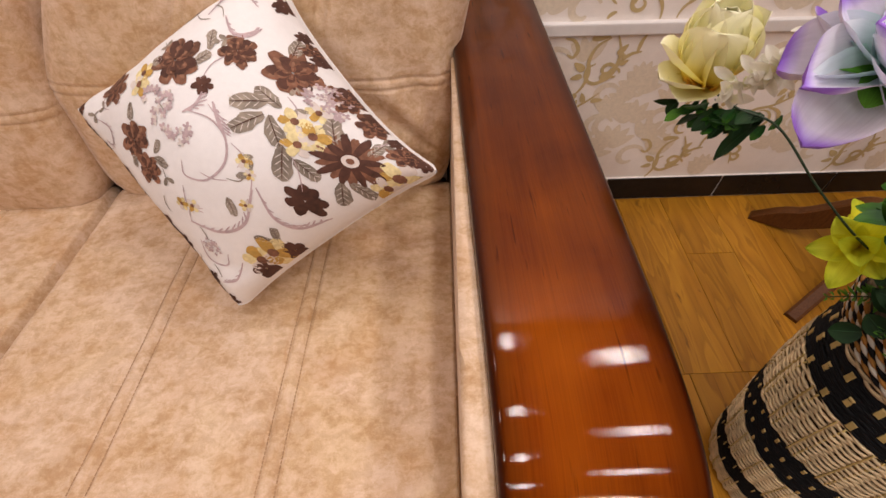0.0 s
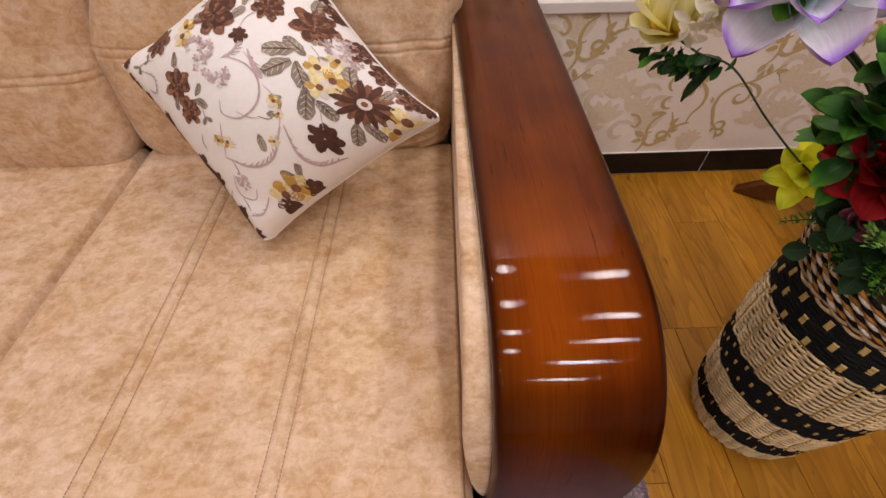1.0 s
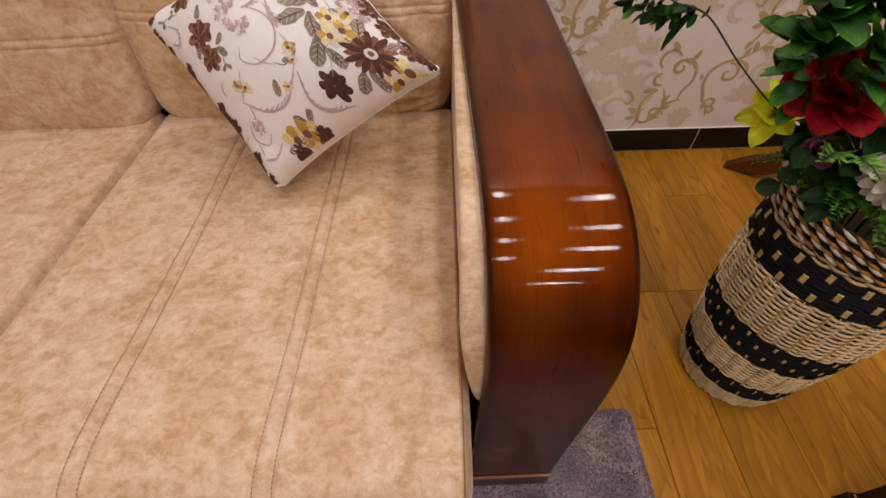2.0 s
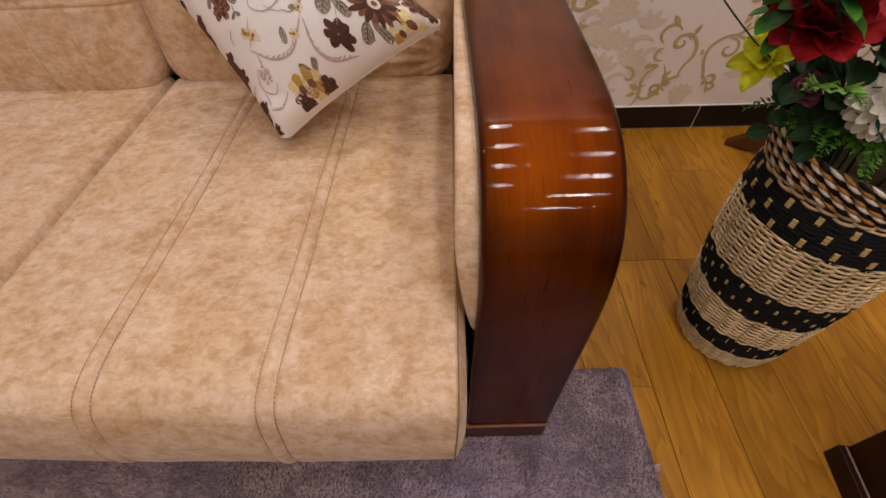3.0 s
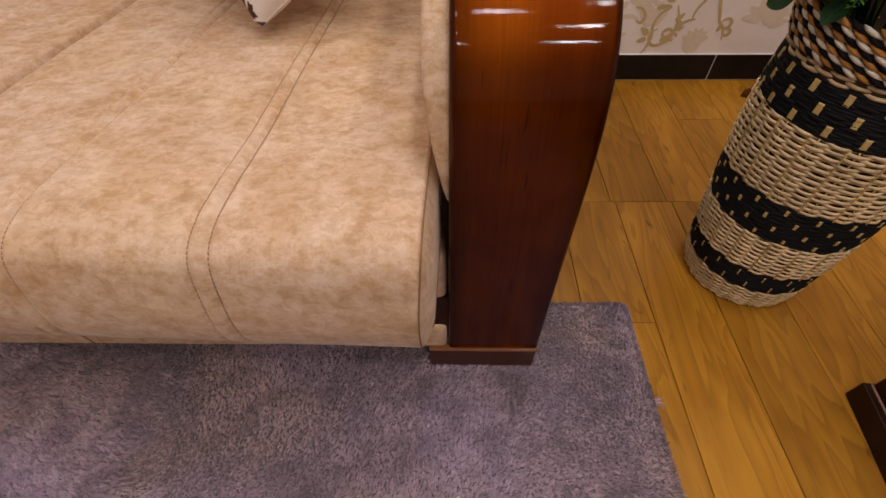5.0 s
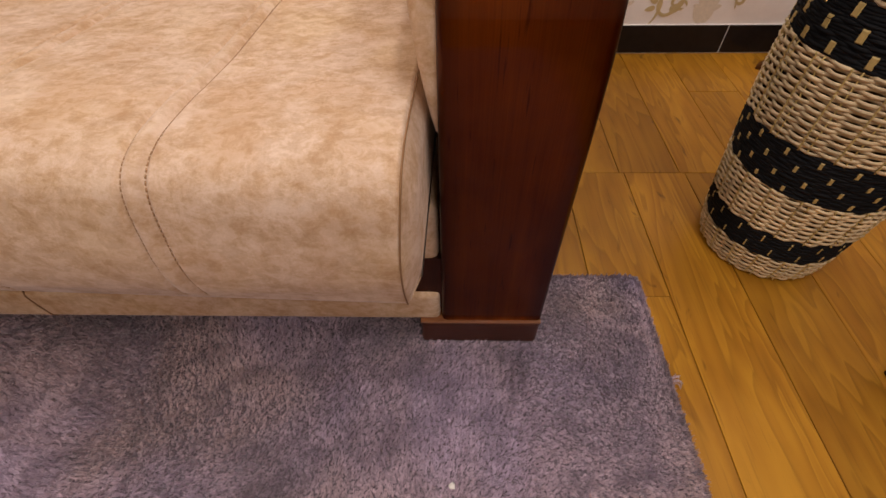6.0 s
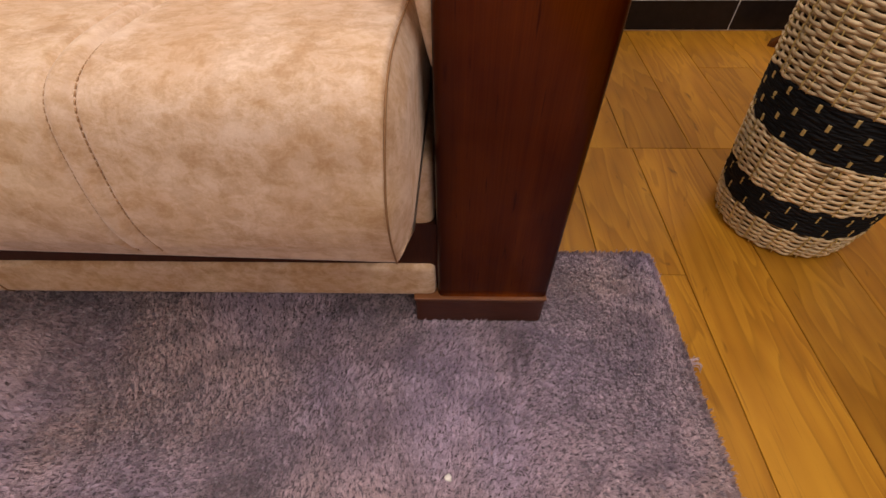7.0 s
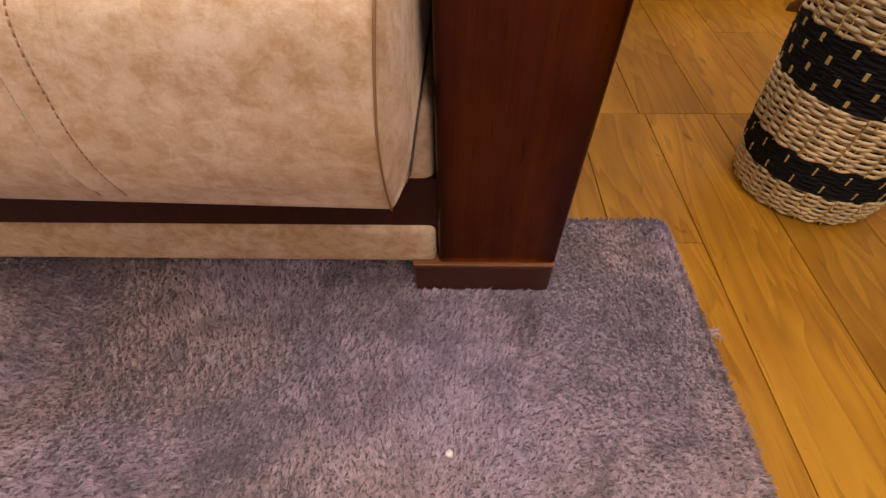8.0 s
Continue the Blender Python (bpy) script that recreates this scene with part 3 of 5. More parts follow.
def rug_pile(name):
    """Mauve pile that drifts between violet-grey and brownish grey, brushed lighter and darker in patches."""
    m, nt, b = material(name)
    drift = noise_tex(nt, coords(nt), 2.6, 3.0, 0.55, 0.4)
    brush = noise_tex(nt, coords(nt), 11.0, 6.0, 0.7, 0.6)
    c = ramp(nt, drift, [(0.38, (0.60, 0.468, 0.60)), (0.62, (0.65, 0.478, 0.48))])
    c = mix(nt, 1.0, c, ramp(nt, brush, [(0.34, (0.50, 0.48, 0.53)), (0.57, (1.0, 1.0, 1.0))]), "MULTIPLY")
    geo = nt.nodes.new("ShaderNodeNewGeometry")
    hsv = nt.nodes.new("ShaderNodeHueSaturation")
    mr = node(nt, "ShaderNodeMapRange")
    mr.inputs["To Min"].default_value, mr.inputs["To Max"].default_value = 0.80, 1.20
    nt.links.new(geo.outputs["Random Per Island"], mr.inputs["Value"])
    nt.links.new(mr.outputs["Result"], hsv.inputs["Value"])
    nt.links.new(c, hsv.inputs["Color"])
    nt.links.new(hsv.outputs["Color"], b.inputs["Base Color"])
    b.inputs["Roughness"].default_value = 0.85
    b.inputs["Sheen Weight"].default_value = 0.35
    return m


RUG = rug_pile("mauve_grey_pile")
RUG_BASE = plain("mauve_grey_backing", (0.22, 0.175, 0.20), 0.95, 0.2, 200)


def make_rug():
    rug = thing("rug", "mauve-grey shaggy pile rug on the oak floor", "rug", (-0.5, -0.5, 0))
    part("backing", box(RUG_X0, RUG_X1, RUG_Y0, RUG_Y1, 0.0, 0.009, 0.004, 2), RUG_BASE, rug)
    rng = np.random.default_rng(5)
    n = 640000
    near = rng.random(n) < 0.88
    x = np.where(near, rng.uniform(-1.25, RUG_X1 - 0.002, n), rng.uniform(RUG_X0, RUG_X1, n))
    y = np.where(near, rng.uniform(-0.33, RUG_Y1 - 0.002, n), rng.uniform(RUG_Y0, RUG_Y1, n))
    corner = (x > RUG_X1 - 0.03) & (y > RUG_Y1 - 0.03) & (np.hypot(x - RUG_X1 + 0.03, y - RUG_Y1 + 0.03) > 0.03)
    foot = (x > 0.09) & (x < 0.314) & (y > 0.193)
    keep = ~corner & ~foot
    x, y = x[keep], y[keep]
    n = len(x)
    # blades stand in twisted tufts that lean together
    pitch = 0.0038
    row = np.round(y / pitch)
    tx, ty = (np.round(x / pitch + 0.5 * (row % 2)) - 0.5 * (row % 2)) * pitch, row * pitch

    def chance(a, b):
        h = np.sin(tx * a + ty * b) * 43758.5453
        return h - np.floor(h)

    h1, h2, h3 = chance(12989.8, 78233.1), chance(9151.3, 41777.7), chance(6131.9, 27197.3)
    tx, ty = tx + 0.0024 * (h2 - 0.5), ty + 0.0024 * (h3 - 0.5)
    x, y = np.clip(tx + rng.normal(0, 0.0009, n), RUG_X0, RUG_X1 - 0.002), np.clip(ty + rng.normal(0, 0.0009, n), RUG_Y0, RUG_Y1 - 0.002)
    sweep = 1.0 * np.sin(3.1 * x + 1.3 + 2.0 * y) + 0.9 * np.cos(5.3 * y + 4.1 * x) + 0.6 * np.sin(13.0 * x - 9.0 * y)
    lean_dir = -1.57 + sweep + 3.2 * (h1 - 0.5) + rng.normal(0, 0.25, n)
    lean = (0.22 + 0.48 * h2 + np.abs(rng.normal(0, 0.10, n))) * np.where(np.minimum(RUG_X1 - x, RUG_Y1 - y) < 0.012, 0.45, 1.0)
    length = 0.0080 + 0.0060 * h3 + rng.uniform(0, 0.0015, n)
    dx, dy, dz = np.cos(lean_dir) * np.sin(lean), np.sin(lean_dir) * np.sin(lean), np.cos(lean)
    out = np.minimum.reduce([RUG_X1 - x, RUG_Y1 - y])
    w = rng.uniform(0.00042, 0.00075, n) * np.where((x < -1.25) | (y < -0.33), 3.2, 1.0)
    side = lean_dir + math.pi / 2 + rng.normal(0, 0.6, n)
    sx, sy = np.cos(side) * w, np.sin(side) * w
    z0 = np.full(n, 0.0075)
    verts = np.empty((n, 5, 3))
    verts[:, 0] = np.stack([x - sx, y - sy, z0], 1)
    verts[:, 1] = np.stack([x + sx, y + sy, z0], 1)
    mx, my, mz = x + dx * length * 0.45, y + dy * length * 0.45, z0 + length * 0.62
    verts[:, 2] = np.stack([mx + sx * 0.9, my + sy * 0.9, mz], 1)
    verts[:, 3] = np.stack([mx - sx * 0.9, my - sy * 0.9, mz], 1)
    verts[:, 4] = np.stack([x + dx * length * 1.15, y + dy * length * 1.15, z0 + length * np.maximum(dz, 0.25)], 1)
    me = bpy.data.meshes.new("shag")
    base = np.arange(n) * 5
    loops = np.stack([base, base + 1, base + 2, base + 3, base + 3, base + 2, base + 4], 1).ravel()
    starts = np.stack([np.arange(n) * 7, np.arange(n) * 7 + 4], 1).ravel()
    me.vertices.add(n * 5)
    me.vertices.foreach_set("co", verts.ravel())
    me.loops.add(len(loops))
    me.loops.foreach_set("vertex_index", loops.astype(np.int32))
    me.polygons.add(2 * n)
    me.polygons.foreach_set("loop_start", starts.astype(np.int32))
    me.update(calc_edges=True)
    me.validate()
    me.materials.append(RUG)
    tagged(put_under(new("shag", me), rug), kind="stuff")
    return rug


rug = make_rug()
fray = Pile()
for i in range(9):
    dy, dx, up = 0.0022 * (i - 4), 0.010 + 0.007 * ((i * 5) % 4) / 3, 0.004 + 0.004 * ((i * 3) % 4) / 3
    fray.add(*tube(smooth_path([(RUG_X1 - 0.004, 0.12 + dy * 0.6, 0.010), (RUG_X1 + dx * 0.5, 0.12 + dy, 0.010 + up), (RUG_X1 + dx, 0.12 + 1.6 * dy, 0.006)], 4), 0.0007, 4))
tagged(fray.make("loose_yarn", RUG, rug, "frayed yarn at the rug's edge"), kind="stuff")


def lint_crumb():
    """A crumb of lint lying on the rug."""
    bm = bmesh.new()
    bmesh.ops.create_icosphere(bm, subdivisions=2, radius=0.0055)
    for v in bm.verts:
        v.co *= 1 + 0.5 * noise.noise(v.co * 320)
        v.co = Vector((0.153 + v.co.x, -0.060 + v.co.y * 0.9, 0.0195 + v.co.z * 0.45))
    tagged(part("crumb", bm, GROUT, None, "", smooth=True), "small white crumb of lint lying on the mauve rug", "crumb")


lint_crumb()

# ---- throw pillow ----
PC = np.array([-0.185, 0.822, 0.717])
PE1 = np.array([0.338, 0.122, 0.178]) / 2
PE2 = np.array([-0.246, 0.2485, 0.220]) / 2
PN = np.array([-0.106, -0.716, 0.690])


def pillow_point(u, v, side=1.0, lift=0.0):
    """The pillow's surface at u, v in -1..1, front (side 1) or back (side -1)."""
    du, dv = max(0.0, abs(u) - 0.90), max(0.0, abs(v) - 0.90)
    if du and dv:
        ku, kv = math.sqrt(1 - (dv / 0.10) ** 2 / 2), math.sqrt(1 - (du / 0.10) ** 2 / 2)
        u, v = math.copysign(0.90 + du * ku, u), math.copysign(0.90 + dv * kv, v)
    pin = 1 - (0.115 + 0.045 * u) * (1 - abs(v) ** 2.8)
    piv = 1 - (0.085 + 0.015 * v) * (1 - abs(u) ** 2.8)
    h = max(0.0, (1 - u * u) * (1 - v * v))
    t = (0.146 if side > 0 else 0.075) * h ** 0.52
    c = max(0.0, abs(u) + abs(v) - 1.45)
    edge = max(0.0, 1 - max(abs(u), abs(v)) ** 10)
    t += 0.016 * min(1.0, c / 0.25) * edge ** 0.5
    w = noise.noise(Vector((u * 2.2, v * 2.2, side))) * 0.007 * h + noise.noise(Vector((u * 6.5, v * 6.5, 3 + side))) * 0.003 * (1 - h) * min(1, h * 8)
    return PC + PE1 * u * pin + PE2 * v * piv + PN * (side * t + w + lift)


def make_pillow():
    pillow = thing("throw_pillow", "plump white cotton pillow printed with brown and yellow flowers", "pillow", tuple(PC))
    n = 56
    ss = np.sin(np.linspace(-1, 1, n) * math.pi / 2)
    for nm, side in (("front_cover", 1.0), ("back_cover", -1.0)):
        verts = [pillow_point(u, v, side) for u in ss for v in ss]
        f = grid_faces(n, n)
        raw(nm, verts, [q[::-1] if side > 0 else q for q in f], CLOTH, pillow)
    edge = [(u, -1) for u in ss] + [(1, v) for v in ss[1:]] + [(u, 1) for u in ss[::-1][1:]] + [(-1, v) for v in ss[::-1][1:]]
    v, f = tube([pillow_point(a, b) for a, b in edge], 0.0012, 6)
    raw("edge_seam", v, f, CLOTH, pillow)
    return pillow


pillow = make_pillow()

# ---- basket ----
BX, BY = 0.852, 0.475
BASKET_PROFILE = [(0.0, 0.118), (0.03, 0.126), (0.08, 0.134), (0.165, 0.141), (0.27, 0.152), (0.36, 0.158), (0.44, 0.160), (0.50, 0.158), (0.535, 0.153), (0.550, 0.154), (0.58, 0.162), (0.625, 0.172)]


def basket_r(z):
    return float(np.interp(z, [p[0] for p in BASKET_PROFILE], [p[1] for p in BASKET_PROFILE]))


BANDS = [(0.004, 0.072, "natural"), (0.072, 0.130, "black"), (0.130, 0.228, "natural"), (0.228, 0.316, "black"), (0.316, 0.458, "natural"), (0.458, 0.536, "black"), (0.536, 0.552, "natural")]
STAKES = 36


def make_basket():
    basket = thing("basket", "tall woven straw basket with black bands and braided rim", "basket", (BX, BY, 0))
    rng = random.Random(4)
    seg = STAKES * 4
    row = 0
    for z0, z1, kind in BANDS:
        pitch = 0.0059 if kind == "natural" else 0.0046
        n = max(2, round((z1 - z0) / pitch))
        for k in range(n):
            z = z0 + (k + 0.5) * (z1 - z0) / n
            row += 1
            r0 = basket_r(z)
            amp = 0.0034 if kind == "natural" else 0.0009
            path, rad = [], []
            ph = math.pi * (row % 2)
            jig = rng.random() * 10
            for i in range(seg):
                a = 2 * math.pi * i / seg
                wob = noise.noise(Vector((a * 6, z * 90, jig))) * 0.0016
                r = r0 + amp * math.cos(STAKES / 2 * a + ph) + wob
                path.append((BX + r * math.cos(a), BY + r * math.sin(a), z + noise.noise(Vector((a * 3, z * 40, 7))) * 0.0026))
                rad.append((0.0033 if kind == "natural" else 0.0036) * (1 + 0.35 * noise.noise(Vector((a * 11, z * 200, jig)))))
            verts = []
            for i, (p, r) in enumerate(zip(path, rad)):
                a = 2 * math.pi * i / seg
                for w in range(5):
                    b = 2 * math.pi * w / 5
                    q = r * math.cos(b) * 0.75
                    verts.append((p[0] + q * math.cos(a), p[1] + q * math.sin(a), p[2] + r * math.sin(b)))
            raw("straw_strand" if kind == "natural" else "black_strand", verts, grid_faces(seg, 5, wrap_n=True, wrap_m=True), STRAW if kind == "natural" else BLACK_WEAVE, basket)
    # stakes that pass over the weave: small gold squares in the black bands, thin ribs in the straw
    levels = {0.072: 2, 0.228: 4, 0.458: 3}
    for z0, z1, kind in BANDS:
        if kind != "black":
            continue
        rows = levels[z0]
        wide = 0.0014 if rows == 2 else (0.0030 if rows == 4 else 0.0050)
        for k in range(rows):
            z = z0 + (k + 0.5) * (z1 - z0) / rows
            h = (z1 - z0) / rows * (0.30 if rows != 3 else 0.36)
            for i in range(STAKES):
                if (i + k) % 2:
                    continue
                a0 = 2 * math.pi * i / STAKES + rng.uniform(-0.01, 0.01)
                verts = []
                for da, dz, up in ((-1, -1, 0), (1, -1, 0), (1, 1, 0), (-1, 1, 0), (-.8, -.8, 1), (.8, -.8, 1), (.8, .8, 1), (-.8, .8, 1)):
                    zz = z + dz * h
                    r = basket_r(zz) + 0.0022 + 0.0018 * up
                    a = a0 + da * wide / r
                    verts.append((BX + r * math.cos(a), BY + r * math.sin(a), zz))
                raw("straw_square", verts, [(4, 5, 6, 7), (0, 1, 5, 4), (1, 2, 6, 5), (2, 3, 7, 6), (3, 0, 4, 7)], STRAW_GOLD, basket, smooth=False)
    for z0, z1, kind in BANDS[:5]:
        if kind != "natural":
            continue
        for i in range(0, STAKES):
            a = 2 * math.pi * (i + 0.5 * (i % 2)) / STAKES
            path = [(BX + (basket_r(z) + 0.0028 + 0.0020 * math.sin(z * 480 + i * 3.1)) * math.cos(a), BY + (basket_r(z) + 0.0028 + 0.0020 * math.sin(z * 480 + i * 3.1)) * math.sin(a), z) for z in np.linspace(z0, z1, 26)]
            v, f = tube(path, 0.0017, 4)
            raw("stake", v, f, STRAW_GOLD, basket)
    # braided rim
    piles = [Pile(), Pile(), Pile()]
    rows, count = 7, 56
    for k in range(rows):
        z = 0.560 + k * 0.0102
        for i in range(count):
            a0 = 2 * math.pi * (i + 0.5 * k) / count
            col = (i + 2 * k) % 3
            L, W = 0.0158, 0.0048
            tilt = math.radians(27 + rng.uniform(-6, 6))
            verts = []
            for s in (-1, -0.5, 0, 0.5, 1):
                wd = W * math.sqrt(max(0.04, 1 - s * s))
                for w in range(6):
                    b = 2 * math.pi * w / 6
                    du, dv = s * L * math.cos(tilt) * -1 + wd * math.cos(b) * math.sin(tilt), s * L * math.sin(tilt) + wd * math.cos(b) * math.cos(tilt)
                    zz = z + dv * 0.85
                    r = basket_r(zz) + 0.003 + wd * 0.8 * math.sin(b) + 0.002 * (1 - s * s)
                    a = a0 + du / r
                    verts.append((BX + r * math.cos(a), BY + r * math.sin(a), zz))
            f = grid_faces(5, 6, wrap_m=True) + [tuple(range(6))[::-1], tuple(24 + w for w in range(6))]
            piles[col].add(verts, f)
    for pile, mat, lab in zip(piles, (WHITE_STRAW, ORANGE_STRAW, BLACK_WEAVE), ("white strands of the braided rim", "ochre strands of the braided rim", "black strands of the braided rim")):
        tagged(pile.make("braided_rim", mat, basket, lab), kind="stuff")
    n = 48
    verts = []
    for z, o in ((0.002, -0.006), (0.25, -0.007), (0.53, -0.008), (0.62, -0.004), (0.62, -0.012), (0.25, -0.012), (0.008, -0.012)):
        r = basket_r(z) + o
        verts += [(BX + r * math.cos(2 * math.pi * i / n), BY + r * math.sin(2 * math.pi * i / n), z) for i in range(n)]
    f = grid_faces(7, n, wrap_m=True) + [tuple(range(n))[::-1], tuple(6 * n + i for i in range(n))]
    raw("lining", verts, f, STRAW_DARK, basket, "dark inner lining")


make_basket()

# ---- table corner ----
table = thing("low_cabinet", "dark brown wooden low cabinet standing on the floor", "cabinet", (1.3, -0.3, 0))
tm = pose(0.938, 0.146, 0, 0, 0, -7)


def turned(bm, m):
    bmesh.ops.transform(bm, matrix=m, verts=bm.verts)
    return bm


part("plinth", turned(box(0.0, 0.62, -1.3, 0.0, 0, 0.054, 0.003), tm), CABINET_WOOD, table)
part("edge_strip", turned(box(0.0125, 0.0165, -1.29, -0.004, 0.0535, 0.0575, 0.001, 1), tm), STRIP, table, "thin brownish-pink edge strip")
part("body", turned(box(0.0165, 0.60, -1.29, -0.004, 0.0535, 0.40, 0.004), tm), CABINET_WOOD, table)



# ---- printed pattern of the pillow ----
INK_DARK = plain("dark_brown_print", (0.085, 0.032, 0.020), 0.85, 0.55, 110, bump_by=0.0)
INK_BROWN = plain("brown_print", (0.21, 0.090, 0.052), 0.85, 0.6, 100, bump_by=0.0)
INK_YELLOW = plain("yellow_print", (0.80, 0.64, 0.34), 0.85, 0.35, 160, bump_by=0.0)
INK_OCHRE = plain("ochre_print", (0.52, 0.31, 0.07), 0.85, 0.35, 160, bump_by=0.0)
INK_MAUVE = plain("mauve_print", (0.50, 0.375, 0.39), 0.85, 0.3, 160, bump_by=0.0)
INK_LEAF = plain("grey_leaf_print", (0.27, 0.220, 0.175), 0.85, 0.6, 70, bump_by=0.0)
INK_PALE = plain("pale_print", (0.70, 0.62, 0.58), 0.85, 0.1, 160, bump_by=0.0)
INK_TAN = plain("tan_print", (0.30, 0.15, 0.09), 0.85, 0.3, 160, bump_by=0.0)
INKS = [INK_DARK, INK_BROWN, INK_YELLOW, INK_OCHRE, INK_MAUVE, INK_LEAF, INK_PALE, INK_TAN]
DARK, BROWN, YELLOW, OCHRE, MAUVE, LEAF, PALE, TAN = range(8)


class Print:
    """One printed figure: thin patches of ink that follow the pillow's swollen face."""

    def __init__(self):
        self.v, self.f, self.m = [], [], []

    def patch(self, outline, ink, layer=0):
        """A closed outline round its middle, in the pillow's own u and v."""
        o = np.clip(np.array(outline), -0.985, 0.985)
        c = o.mean(axis=0)
        lift = 0.0009 + 0.0004 * layer
        s = len(self.v)
        self.v.append(tuple(pillow_point(c[0], c[1], 1.0, lift)))
        n = len(o)
        for t in (0.5, 1.0):
            self.v += [tuple(pillow_point(*(c + (p - c) * t), 1.0, lift)) for p in o]
        for i in range(n):
            j = (i + 1) % n
            self.f += [(s, s + 1 + i, s + 1 + j), (s + 1 + i, s + 1 + n + i, s + 1 + n + j, s + 1 + j)]
            self.m += [ink, ink]

    def petal(self, u, v, angle, length, width, ink, layer=0, start=0.0):
        ca, sa = math.cos(angle), math.sin(angle)
        pts = []
        for k in range(16):
            w = 2 * math.pi * k / 16
            rag = 1 + 0.34 * noise.noise(Vector((u * 31 + 2.2 * math.cos(w), v * 31 + 2.2 * math.sin(w), angle)))
            a, b = start + length * (0.5 - 0.5 * math.cos(w) * rag ** 0.5), width * math.sin(w) * (0.75 + 0.35 * (0.5 - 0.5 * math.cos(w))) * rag
            pts.append((u + a * ca - b * sa, v + a * sa + b * ca))
        self.patch(pts, ink, layer)

    def ribbon(self, pts, width, ink, layer=0, barbs=0):
        p = smooth_path(pts, 8)
        t = np.gradient(p, axis=0)
        t /= np.linalg.norm(t, axis=1)[:, None] + 1e-9
        nrm = np.stack([-t[:, 1], t[:, 0]], 1)
        n = len(p)
        s = len(self.v)
        for i in range(n):
            w = width * math.sin(math.pi * (0.08 + 0.9 * i / n)) ** 0.7
            for sg in (-1, 1):
                q = np.clip(p[i] + nrm[i] * w * sg, -0.985, 0.985)
                self.v.append(tuple(pillow_point(q[0], q[1], 1.0, 0.0009 + 0.0004 * layer)))
        for i in range(n - 1):
            self.f.append((s + 2 * i, s + 2 * i + 1, s + 2 * i + 3, s + 2 * i + 2))
            self.m.append(ink)
        for i in range(1, n - 2, 2):
            if barbs:
                a = math.atan2(t[i][1], t[i][0])
                self.petal(p[i][0], p[i][1], a + 0.6 * barbs, width * 7.0 * math.sin(math.pi * i / n), width * 0.5, ink, layer)

    def make(self, name, parent):
        me = bpy.data.meshes.new(name)
        me.from_pydata(self.v, [], self.f)
        used = sorted(set(self.m))
        for k in used:
            me.materials.append(INKS[k])
        me.polygons.foreach_set("material_index", [used.index(k) for k in self.m])
        me.polygons.foreach_set("use_smooth", [True] * len(self.f))
        me.update()
        return put_under(new(name, me), parent)


